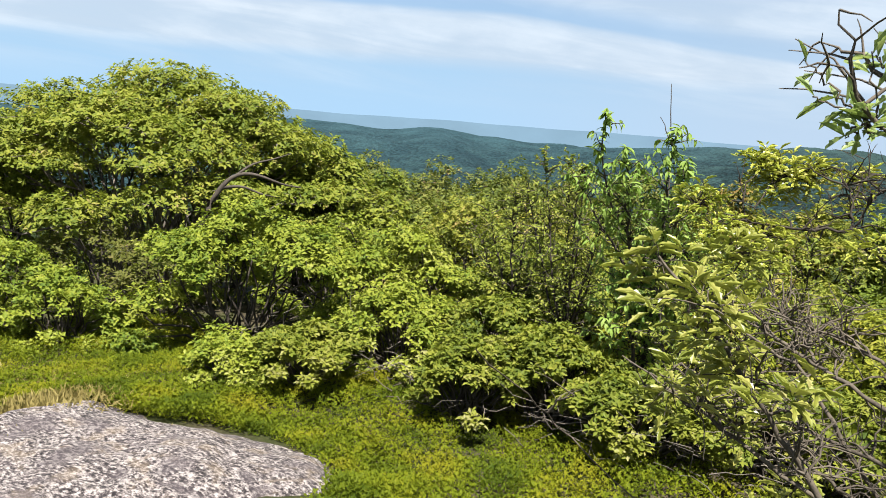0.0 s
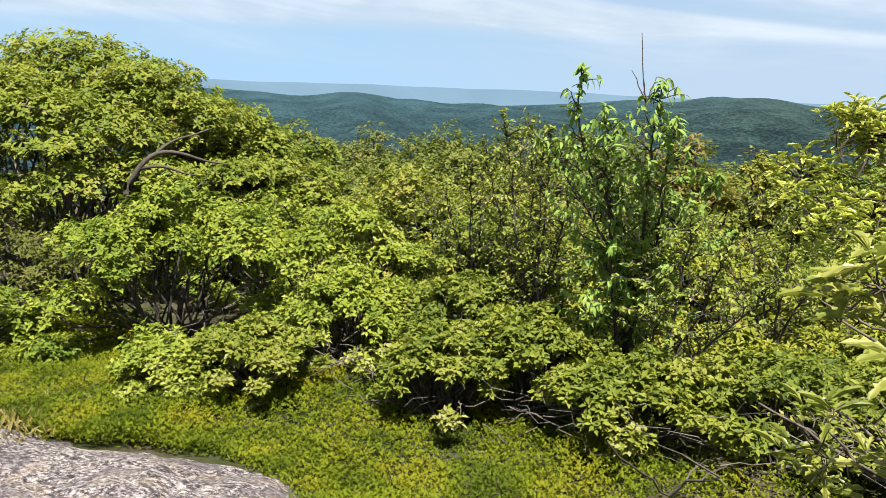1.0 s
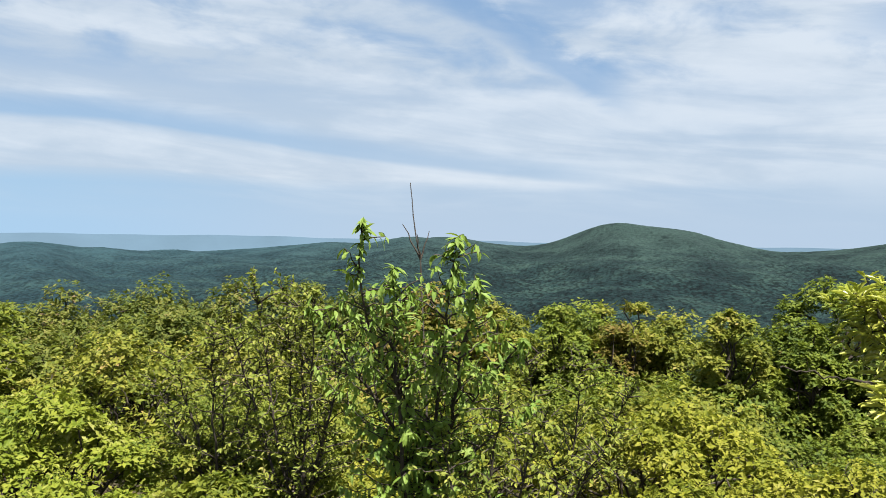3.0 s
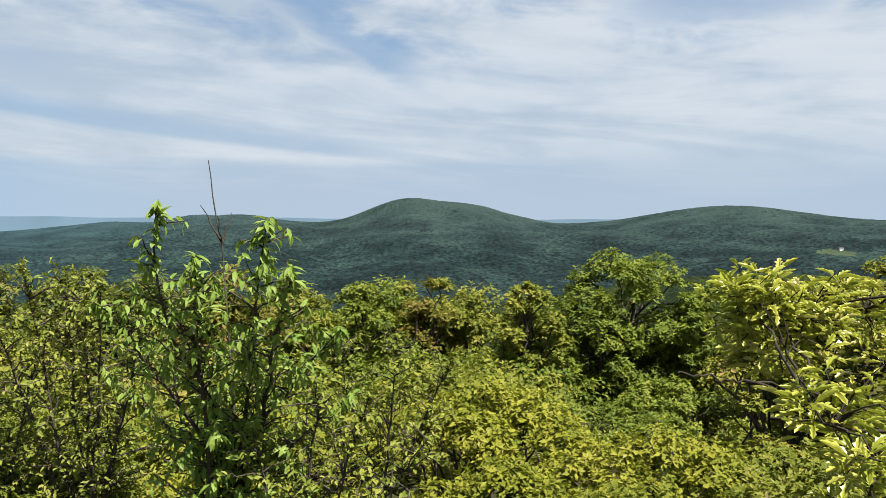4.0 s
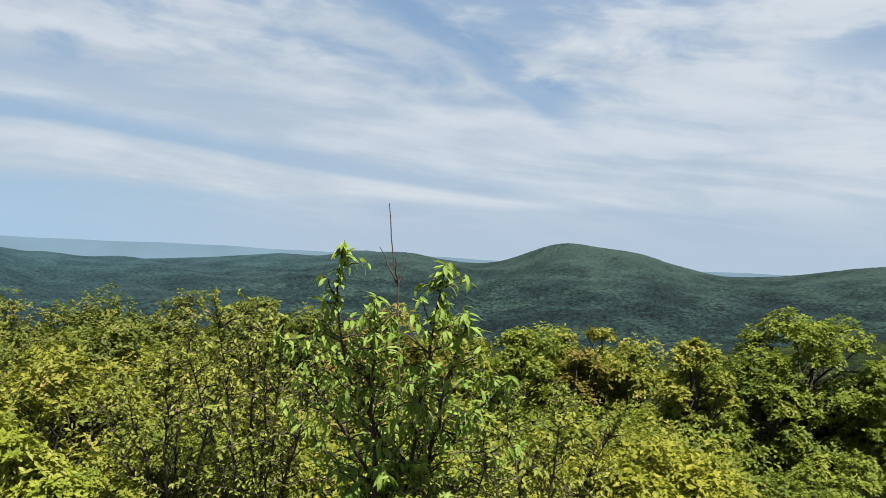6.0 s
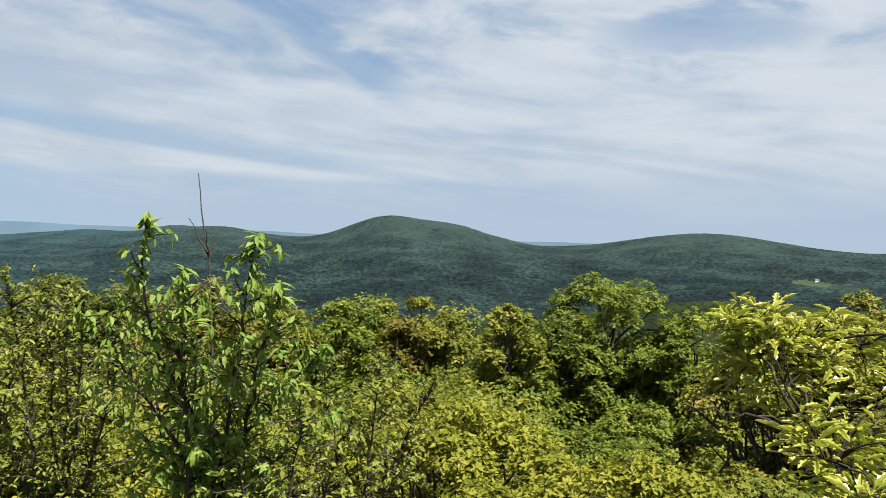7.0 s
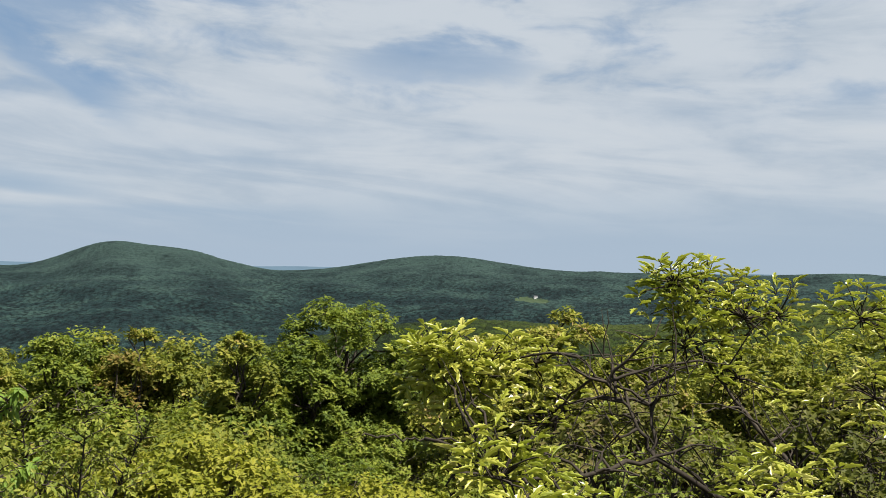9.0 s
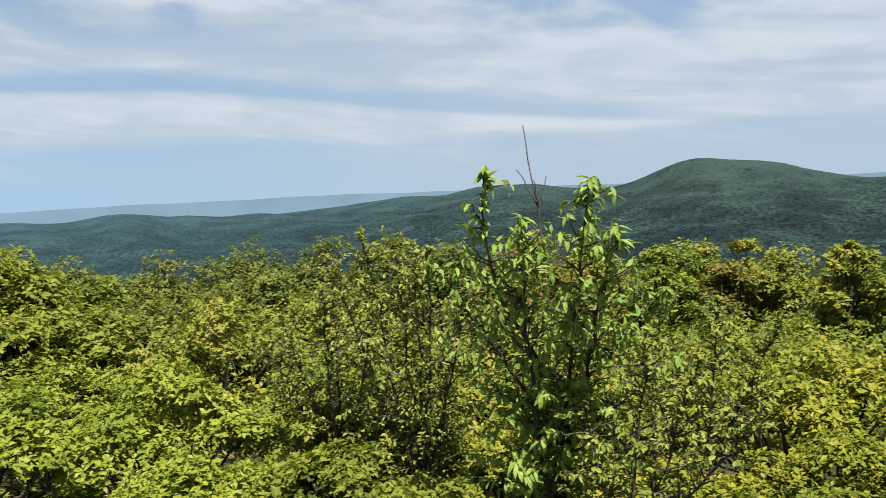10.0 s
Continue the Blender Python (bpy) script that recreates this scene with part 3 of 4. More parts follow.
# ---------------------------------------------------------------- plants
def leafy_shrub(label, x, y, top, radii, mat, n_tips, per=7, size=0.065, shape=LEAF_OVAL, lobes=9, bark=BARK_DARK, droop=0.15, spread=0.035,
                name="shrub", category="shrub", group="", bare=0.25, stems=5, bottom=0.25, sink=0.0, twiggy=0.35, fat=1.0, skirt=True, flat=1.0):
    """A many-stemmed shrub whose crown is built of leafy heads with gaps between; top is the height of its highest twigs."""
    g = float(land(x, y)) - sink
    h = top - g
    rx, ry = radii
    root = new(name)
    root.location = (x, y, g)
    tagged(root, label, category, group)
    lob = []
    total = int(lobes * 2.0)
    for k in range(total):
        a = 2.399963 * k + rng.uniform(-0.5, 0.5)
        q = math.sqrt((k + 0.5) / total) * rng.uniform(0.85, 1.06)
        lr = rng.uniform(0.20, 0.36) * min(rx, ry) * (1.12 - 0.25 * q) * fat
        lz = min(lr, h * 0.4) * rng.uniform(0.62, 0.95) * fat * flat
        cz = h * (bottom + (1 - bottom) * math.sqrt(max(0.0, 1 - 0.92 * q * q))) * rng.uniform(0.80, 1.0) - lz
        if skirt and k > total * 0.55:
            cz *= rng.uniform(0.05, 0.9)
        if stems == 1:
            f = (k + rng.uniform(0, 1)) / total
            wide = 0.35 + 0.65 * math.sin(math.pi * min(1.0, (1 - f) * 1.05 + 0.10)) ** 0.8
            q = wide * rng.uniform(0.35, 0.95)
            cz = h * (bottom + (1 - bottom) * f) - lz
        lob.append((np.array([rx * q * math.cos(a), ry * q * math.sin(a), max(cz, lz * 0.35)]), np.array([lr, lr, lz])))
    top_one = -1 if stems == 1 else 0
    lob[top_one] = (np.array([lob[top_one][0][0] * 0.5, lob[top_one][0][1] * 0.5, h - lob[top_one][1][2]]), lob[top_one][1])
    weight = np.array([l[1][0] ** 2 for l in lob])
    counts = np.maximum(4, (n_tips * weight / weight.sum()).astype(int))
    tubes = Tubes()
    tips_all, out_all, big_all = [], [], []
    feet = [np.array([0.12 * rx * math.cos(t), 0.12 * ry * math.sin(t), -0.05]) for t in np.arange(stems) * 2 * np.pi / stems]
    for (c, rad), cnt in zip(lob, counts):
        d = rng.normal(0, 1, (cnt, 3))
        d[:, 2] = np.abs(d[:, 2]) - 0.45 * rng.uniform(0, 1, cnt)
        d = unit(d)
        inner = rng.uniform(0, 1, (cnt, 1)) < 0.25
        shell = np.where(inner, rng.uniform(0.35, 0.7, (cnt, 1)), rng.uniform(0.88, 1.04, (cnt, 1)))
        ph = rng.uniform(0, 6.28, 2)
        knobs = 1 + 0.16 * np.sin(d[:, :1] * 6 + ph[0]) * np.sin(d[:, 1:2] * 6 + ph[1]) + 0.07 * np.sin(d[:, 2:3] * 11 + ph[0])
        tip = c + d * rad * shell * knobs
        foot = min(feet, key=lambda p: np.hypot(*(p - c)[:2]))
        thick = 0.008 + 0.005 * h
        if stems == 1:
            foot = np.array([0.02, 0.0, h * rng.uniform(0.3, 0.62)])
            foot[2] = min(foot[2], max(0.15, c[2] - 0.1))
        limb = bent(foot, c - np.array([0, 0, rad[2] * 0.3]), sag=0.12, wander=0.05, n=6)
        tubes.add(limb, np.linspace(thick, thick * 0.45, 6), 4)
        nodes = c + unit(rng.normal(0, 1, (max(2, min(5, cnt // 9)), 3)) + np.array([0, 0, 0.5])) * rad * 0.55
        for nd in nodes:
            tubes.add(bent(limb[-1], nd, 0.05, 0.08, 3), np.linspace(thick * 0.45, thick * 0.2, 3), 3)
        near = ((tip[:, None] - nodes[None]) ** 2).sum(-1).argmin(1)
        for p, k in list(zip(tip, near))[: int(cnt * twiggy)]:
            tubes.add(bent(nodes[k], p, 0.04, 0.07, 3), [thick * 0.2, thick * 0.14, thick * 0.08], 3)
        for _ in range(int(cnt * bare * 0.2)):
            e = c + unit(rng.normal(0, 1, 3) + np.array([0, 0, -0.1])) * rad * rng.uniform(0.9, 1.15)
            tubes.add(bent(nodes[rng.integers(len(nodes))], e, 0.0, 0.1, 4), np.linspace(thick * 0.25, thick * 0.06, 4), 3)
        tips_all.append(tip)
        out_all.append(unit(d * np.array([1, 1, 0.8]) + np.array([0, 0, 0.35])))
        big_all.append(np.where(inner[:, 0], 1.35, 1.0))
    if stems == 1:
        tubes.add(bent((0, 0, -0.05), (0.02, 0, h * 0.8), 0, 0.015, 9), np.linspace(0.05, 0.008, 9), 8)
    tips, out, big = np.concatenate(tips_all), np.concatenate(out_all), np.concatenate(big_all)
    keep = tips[:, 2] > 0.04
    pos, way, face = rosettes(tips[keep], out[keep], per, spread, droop)
    part("trunk", tubes.mesh("trunk", bark), root)
    part("crown", leaf_mesh("crown", mat, shape, pos, way, face, size * np.repeat(big[keep], per) * rng.uniform(0.6, 1.25, len(pos))), root)
    return root


M1 = "rounded bright green mountain shrub on the summit heath"
M2 = "dense olive green scrub oak with reddish new leaves"
M3 = "dark green scrub oak thicket with upright twigs"
M5 = "twiggy half-bare shrub with brownish yellow young leaves"
M4 = "low fresh green shrub with dark twiggy skirts"

# the broad crown at the edge of the heath, with its heavy limb
scrub_oak = leafy_shrub("wide spreading scrub oak with a dense domed crown", -10.1, 6.2, 2.22, (3.6, 2.7), LEAF_OLIVE, 11500, per=7, size=0.074, shape=LEAF_SMALL, lobes=48, bottom=0.22, fat=0.78, flat=0.70, twiggy=0.03, bare=0.04, skirt=False, name="scrub_oak", category="tree", bark=BARK_GREY)
def curved(pts, n=22):
    """A smooth line through rough places."""
    pts = np.array(pts, float)
    f = np.linspace(0, len(pts) - 1, n)
    line = np.stack([np.interp(f, np.arange(len(pts)), pts[:, c]) for c in range(3)], -1)
    for _ in range(3):
        line[1:-1] = 0.25 * line[:-2] + 0.5 * line[1:-1] + 0.25 * line[2:]
    return line


limb = Tubes()
limb.add(curved([(-7.3, 5.2, -0.6), (-6.85, 4.65, 0.0), (-6.62, 4.65, 0.45), (-6.55, 4.78, 0.72), (-6.48, 4.94, 0.86), (-6.36, 5.14, 0.86), (-6.22, 5.40, 0.74), (-6.10, 5.60, 0.72)]), np.linspace(0.045, 0.008, 22), 8)
limb.add(curved([(-6.55, 4.78, 0.68), (-6.42, 4.98, 0.72), (-6.30, 5.15, 0.62), (-6.2, 5.3, 0.60)], 12), np.linspace(0.022, 0.006, 12), 6)
limb.add(curved([(-6.48, 4.94, 0.84), (-6.42, 5.10, 0.98), (-6.28, 5.30, 1.04), (-6.2, 5.5, 1.12)], 12), np.linspace(0.018, 0.006, 12), 6)
me = limb.mesh("limb", BARK_DARK)
me.transform(scrub_oak.matrix_basis.inverted())
part("limb", me, scrub_oak)
leafy_shrub(M2, -8.6, 8.2, 1.35, (2.0, 1.6), LEAF_OLIVE, 1700, size=0.085, shape=LEAF_SMALL, lobes=12)
leafy_shrub(M2, -12.6, 4.9, 1.42, (2.4, 2.1), LEAF_OLIVE, 3600, size=0.085, shape=LEAF_SMALL, lobes=12)
leafy_shrub(M3, -11.4, 8.6, 1.55, (2.3, 1.8), LEAF_DEEP, 2200, size=0.085, shape=LEAF_SMALL, lobes=12)
leafy_shrub(M2, -7.7, 7.7, 1.05, (1.6, 1.3), LEAF_OLIVE, 1300, size=0.085, shape=LEAF_SMALL, lobes=10)

MOUNDS = [
    # label, x, y, top, radii, material, tips
    (M1, -4.95, 3.85, 0.82, (1.3, 1.15), LEAF_BRIGHT, 2300), (M5, -6.5, 3.9, 0.15, (0.9, 0.8), LEAF_BROWN, 380),
    (M1, -3.75, 4.75, 0.66, (0.95, 0.85), LEAF_BRIGHT, 1200), (M1, -5.6, 5.9, 0.50, (1.2, 1.0), LEAF_BRIGHT, 900),
    (M1, -7.4, 2.6, 0.15, (1.1, 0.9), LEAF_BRIGHT, 900), (M5, -8.2, 4.3, 0.35, (1.2, 1.0), LEAF_BROWN, 420),
    (M4, -3.12, 3.02, 0.06, (0.50, 0.42), LEAF_FRONT, 620), (M4, -3.65, 2.75, -0.10, (0.45, 0.4), LEAF_BRIGHT, 420),
    (M4, -3.0, 4.0, 0.30, (0.7, 0.6), LEAF_BRIGHT, 700), (M4, -2.2, 4.3, 0.30, (0.7, 0.6), LEAF_FRONT, 800),
    (M4, -1.85, 3.40, 0.16, (0.42, 0.36), LEAF_FRONT, 480),
    (M4, -1.4, 3.8, 0.30, (0.62, 0.5), LEAF_FRONT, 800), (M4, -0.6, 3.65, 0.20, (0.65, 0.52), LEAF_FRONT, 800),
    (M4, 0.25, 3.9, 0.28, (0.8, 0.7), LEAF_FRONT, 520), (M4, 1.1, 4.0, 0.42, (0.8, 0.7), LEAF_FRONT, 520),
    (M1, 0.45, 6.1, 0.60, (1.15, 0.9), LEAF_YELLOW, 1100), (M1, 1.5, 5.2, 0.42, (0.9, 0.8), LEAF_YELLOW, 800),
    (M1, 2.4, 5.0, 0.35, (0.9, 0.8), LEAF_FRONT, 700), (M1, -3.0, 6.4, 0.55, (1.2, 1.0), LEAF_OLIVE, 900),
    (M1, -1.2, 6.4, 0.45, (1.2, 0.9), LEAF_YELLOW, 800), (M2, -2.4, 5.3, 0.55, (0.9, 0.8), LEAF_OLIVE, 800),
    (M2, 2.7, 7.4, -0.42, (1.1, 0.9), LEAF_DEEP, 700), (M5, 3.6, 5.2, 0.95, (1.1, 0.9), LEAF_BROWN, 560),
    (M5, 4.8, 4.6, 0.95, (1.2, 1.0), LEAF_BROWN, 560), (M1, 5.6, 6.4, 0.95, (1.4, 1.2), LEAF_SCRUB, 800),
    (M4, -1.35, 5.3, 0.2, (0.8, 0.6), LEAF_YELLOW, 600), (M4, -0.35, 4.85, 0.15, (0.8, 0.6), LEAF_YELLOW, 600), (M4, 0.5, 4.9, 0.3, (0.8, 0.6), LEAF_YELLOW, 600),
    (M5, 2.1, 4.1, 0.35, (0.8, 0.7), LEAF_BROWN, 420), (M5, 3.0, 4.2, 0.45, (0.8, 0.7), LEAF_BROWN, 420),
    (M4, -6.3, 2.75, -0.05, (0.7, 0.5), LEAF_BRIGHT, 500), (M4, -7.2, 2.0, 0.05, (0.7, 0.6), LEAF_BRIGHT, 500),
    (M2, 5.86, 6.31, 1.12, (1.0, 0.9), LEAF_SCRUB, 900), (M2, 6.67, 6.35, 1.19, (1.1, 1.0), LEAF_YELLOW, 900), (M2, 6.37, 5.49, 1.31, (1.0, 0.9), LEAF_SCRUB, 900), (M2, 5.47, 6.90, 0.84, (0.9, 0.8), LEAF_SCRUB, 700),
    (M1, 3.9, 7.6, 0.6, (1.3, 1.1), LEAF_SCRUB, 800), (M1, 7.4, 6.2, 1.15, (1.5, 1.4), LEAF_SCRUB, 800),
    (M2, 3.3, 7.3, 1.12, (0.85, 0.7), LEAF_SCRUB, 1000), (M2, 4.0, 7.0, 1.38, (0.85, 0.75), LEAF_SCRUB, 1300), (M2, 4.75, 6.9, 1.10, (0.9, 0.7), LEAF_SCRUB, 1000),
]
for lab, x, y, top, rad, mt, cnt in MOUNDS:
    near = math.hypot(x, y) < 5.6
    leafy_shrub(lab, x, y, top, rad, mt, int(cnt * (1.8 if mt is LEAF_FRONT else 2.1 if near else 1.6)), size=0.045 if mt is LEAF_FRONT else 0.043 if near else 0.050, per=7, shape=LEAF_SMALL, lobes=20, bottom=0.30 if mt is LEAF_FRONT else 0.04, skirt=mt is not LEAF_FRONT, fat=0.78 if mt is LEAF_FRONT else 0.85, twiggy=0.06 if near else 0.02, group="shrubs on the summit", bare=1.3 if mt is LEAF_BROWN else 0.12)

MIDDLE = [
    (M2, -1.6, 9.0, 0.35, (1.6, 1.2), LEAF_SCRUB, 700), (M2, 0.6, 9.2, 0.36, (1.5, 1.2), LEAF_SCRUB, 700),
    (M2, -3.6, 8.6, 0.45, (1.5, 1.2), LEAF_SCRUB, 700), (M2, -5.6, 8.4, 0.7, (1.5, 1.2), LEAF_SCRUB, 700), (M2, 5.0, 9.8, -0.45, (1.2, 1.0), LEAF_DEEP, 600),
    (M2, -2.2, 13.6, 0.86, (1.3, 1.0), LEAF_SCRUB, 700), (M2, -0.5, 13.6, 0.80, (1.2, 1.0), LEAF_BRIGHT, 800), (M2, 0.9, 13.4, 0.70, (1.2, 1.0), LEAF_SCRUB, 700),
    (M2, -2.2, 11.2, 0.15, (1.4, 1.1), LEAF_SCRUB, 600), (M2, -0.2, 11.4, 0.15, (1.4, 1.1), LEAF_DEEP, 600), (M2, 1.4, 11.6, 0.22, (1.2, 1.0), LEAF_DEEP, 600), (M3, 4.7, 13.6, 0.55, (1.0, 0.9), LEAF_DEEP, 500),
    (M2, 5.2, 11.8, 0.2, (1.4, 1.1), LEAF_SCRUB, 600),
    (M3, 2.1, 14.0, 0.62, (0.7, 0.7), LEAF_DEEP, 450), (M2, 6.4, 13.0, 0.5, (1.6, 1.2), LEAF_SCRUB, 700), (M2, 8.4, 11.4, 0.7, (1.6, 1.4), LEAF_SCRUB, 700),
    (M3, -9.9, 10.9, 0.98, (1.6, 1.3), LEAF_HEDGE, 1300), (M3, -8.7, 11.6, 1.02, (1.5, 1.3), LEAF_HEDGE, 1300), (M3, -7.6, 12.5, 1.06, (1.4, 1.2), LEAF_HEDGE, 1300),
    (M3, -6.4, 13.1, 1.04, (1.4, 1.2), LEAF_HEDGE, 1300), (M3, -5.3, 13.6, 1.02, (1.3, 1.1), LEAF_HEDGE, 1200), (M3, -7.6, 10.4, 0.55, (1.5, 1.2), LEAF_HEDGE, 900),
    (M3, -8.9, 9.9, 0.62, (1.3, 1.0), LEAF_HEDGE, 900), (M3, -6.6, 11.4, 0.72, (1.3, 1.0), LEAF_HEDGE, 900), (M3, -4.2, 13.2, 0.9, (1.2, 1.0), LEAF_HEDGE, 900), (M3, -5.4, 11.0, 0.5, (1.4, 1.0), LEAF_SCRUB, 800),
    (M2, -2.1, 9.5, 1.20, (0.95, 0.8), LEAF_RUSSET, 700), (M2, 0.15, 12.4, 0.85, (0.5, 0.5), LEAF_RUSSET, 220), (M2, -2.75, 12.0, 0.95, (0.5, 0.5), LEAF_RUSSET, 200),
]
for lab, x, y, top, rad, mt, cnt in MIDDLE:
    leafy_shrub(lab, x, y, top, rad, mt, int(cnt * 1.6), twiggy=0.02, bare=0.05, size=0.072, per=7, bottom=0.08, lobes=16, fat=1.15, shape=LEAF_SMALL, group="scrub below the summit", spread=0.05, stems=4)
# upright young oaks with clear dark trunks
OAKLING = "upright young oak with a dark trunk and full crown"
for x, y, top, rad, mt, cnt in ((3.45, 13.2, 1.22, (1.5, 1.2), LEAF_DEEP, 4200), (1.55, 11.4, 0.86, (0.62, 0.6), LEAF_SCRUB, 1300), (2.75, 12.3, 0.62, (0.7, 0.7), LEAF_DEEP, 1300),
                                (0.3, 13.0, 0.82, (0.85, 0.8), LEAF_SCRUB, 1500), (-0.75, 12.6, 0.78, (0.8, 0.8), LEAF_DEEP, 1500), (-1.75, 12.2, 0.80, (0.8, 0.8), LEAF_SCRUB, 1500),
                                (4.6, 12.6, 0.60, (0.9, 0.8), LEAF_DEEP, 1500)):
    leafy_shrub(OAKLING, x, y, top, rad, mt, cnt, size=0.070, per=7, shape=LEAF_SMALL, lobes=22 if cnt > 3000 else 12,
                name="young_oak", category="tree", group="young oaks below the summit", stems=1, bottom=0.26, fat=1.05, twiggy=0.04, bare=0.05)
leafy_shrub(M3, 3.6, 11.6, -0.5, (1.2, 0.8), LEAF_DEEP, 900, size=0.065, per=7, shape=LEAF_SMALL, group="scrub below the summit", bottom=0.05)
leafy_shrub(M3, 2.4, 10.4, -0.62, (1.2, 0.9), LEAF_DEEP, 900, size=0.065, per=7, shape=LEAF_SMALL, group="scrub below the summit", bottom=0.05)

# far scrub on the falling slope: a few built, the rest copies of them
kinds = []
for lab, x, y, mt in ((M2, 13.0, 22.5, LEAF_OLIVE), (M3, 9.0, 24.0, LEAF_DEEP), (M1, 17.0, 21.0, LEAF_BRIGHT)):
    tall = 2.6
    kinds.append((leafy_shrub(lab, x, y, float(land(x, y)) + tall, (1.7, 1.6), mt, 240, per=7, size=0.14, shape=LEAF_SMALL, group="far scrub", spread=0.10, twiggy=0.0, bare=0.0), tall))
for k in range(66):
    deg = rng.uniform(-72, 60)
    d = rng.uniform(16.5, 42)
    drop = np.interp(deg, [-70, -45, -28, -10, 5, 22, 32, 60], [3.4, 4.6, 4.6, 6.0, 6.4, 5.4, 3.9, 2.0]) + rng.uniform(0.0, 1.2)
    x, y = d * math.sin(radians(deg)), d * math.cos(radians(deg))
    ob, tall = kinds[k % 3]
    z = min(float(land(x, y)), 1.75 - d * math.tan(radians(drop)) - tall)
    if z > float(land(x, y)) - 1.9:
        copy_thing(ob, pose(x, y, z, 0, 0, rng.uniform(0, 360)))


def leaves_along(paths, every, size, side_way, droop, start=0.25):
    """Alternate leaves along twigs, hanging to both sides."""
    pos, way, face, big = [], [], [], []
    for p in paths:
        seg = np.linalg.norm(np.diff(p, axis=0), axis=1)
        s = np.concatenate([[0], np.cumsum(seg)])
        at = np.arange(s[-1] * start, s[-1], every) + rng.uniform(0, every * 0.5)
        at = np.append(at[at < s[-1]], [s[-1], s[-1] * 0.98])
        q = np.stack([np.interp(at, s, p[:, k]) for k in range(3)], -1)
        ahead = unit(np.stack([np.gradient(np.interp(at, s, p[:, k])) for k in range(3)], -1) + 1e-6)
        r = rng.normal(0, 1, q.shape)
        r = unit(r - (r * ahead).sum(-1, keepdims=True) * ahead)
        pos.append(q)
        way.append(unit(r * side_way + ahead * 0.5 + np.array([0, 0, -droop]) * rng.uniform(0.4, 1.3, (len(q), 1))))
        face.append(unit(np.array([0, 0, 1.0]) + 0.5 * ahead + rng.normal(0, 0.3, q.shape)))
        big.append(size * rng.uniform(0.65, 1.2, len(q)))
    return np.concatenate(pos), np.concatenate(way), np.concatenate(face), np.concatenate(big)


SINGLE_LONG = [leaf_mesh("cherry_leaf", LEAF_CHERRY, LEAF_LONG, np.zeros((1, 3)), np.array([[1.0, 0, 0]]), np.array([[0, tilt, 1.0]]), 1.0) for tilt in (-0.1, 0.0, 0.12)]


def hang_leaves(root, shapes, pos, way, face, big, which):
    """Leaves as objects of their own, on shared meshes."""
    for i in which:
        wv = unit(way[i])
        sd = unit(np.cross(face[i], wv))
        up = np.cross(wv, sd)
        ob = part("leaf", shapes[i % len(shapes)], root)
        m = (Matrix(((wv[0], sd[0], up[0]), (wv[1], sd[1], up[1]), (wv[2], sd[2], up[2]))) * float(big[i])).to_4x4()
        m.translation = Vector(pos[i])
        ob.matrix_basis = m


def sprouting(name, label, category, base, stems, side, side_len, mat, shape, every, size, bark, droop=0.5, thick=0.016, low=0.25, bare_stems=(), rise=0.6, wood=BARK_DARK, singles=0, bias=1.0, taper=1.12):
    """A thin, open shrub or sapling: crooked stems through given places, side twigs, leaves along the twigs."""
    bx, by = base
    g = float(land(bx, by))
    root = new(name)
    root.location = (bx, by, g)
    tagged(root, label, category)
    org = np.array([bx, by, g])
    twigs, k = [], 0
    for st in stems:
        tubes = Tubes()
        pts = np.array([(0, 0, -0.05)] + [np.array(p) - org for p in st])
        s = np.linspace(0, len(pts) - 1, 14)
        line = np.stack([np.interp(s, np.arange(len(pts)), pts[:, c]) for c in range(3)], -1)
        line[1:-1] += rng.normal(0, 0.003 if k in bare_stems else 0.008, (12, 3))
        ln = np.linalg.norm(np.diff(line, axis=0), axis=1).sum()
        tubes.add(line, np.linspace(thick * min(1.3, 0.4 + 0.5 * ln) * (0.6 if k in bare_stems else 1.0), 0.0025, 14), 6)
        mine = []
        if k not in bare_stems:
            for _ in range(int(side * ln)):
                f = low + (0.97 - low) * rng.uniform(0, 1) ** bias
                i = f * 13
                a = line[int(i)] + (line[min(13, int(i) + 1)] - line[int(i)]) * (i % 1)
                d = unit(rng.normal(0, 1, 3) * np.array([1, 1, 0.3]) + np.array([0, 0, rise]))
                e = a + d * side_len * rng.uniform(0.4, 1.1) * (1.3 - taper * f)
                twigs.append(bent(a, e, 0.05, 0.05, 5))
                mine.append(twigs[-1])
            twigs += [line[9:], line[10:], line[10:], line[11:], line[11:]]
        else:
            for t0, e in bare_stems[k]:
                tubes.add(bent(line[t0], np.array(e) - org, 0, 0.02, 5), np.linspace(0.006, 0.002, 5), 4)
        stem = part("stem", tubes.mesh("stem", wood), root)
        for tw in mine:
            twig = Tubes()
            twig.add(tw, np.linspace(0.005, 0.0015, 5), 4)
            part("twig", twig.mesh("twig", wood), stem)
        k += 1
    pos, way, face, big = leaves_along(twigs, every, size, 0.8, droop)
    order = np.argsort(-pos[:, 2])
    hang_leaves(root, SINGLE_LONG, pos, way, face, big, order[:singles])
    rest = order[singles:]
    part("crown", leaf_mesh("crown", mat, shape, pos[rest], way[rest], face[rest], big[rest]), root)
    return root


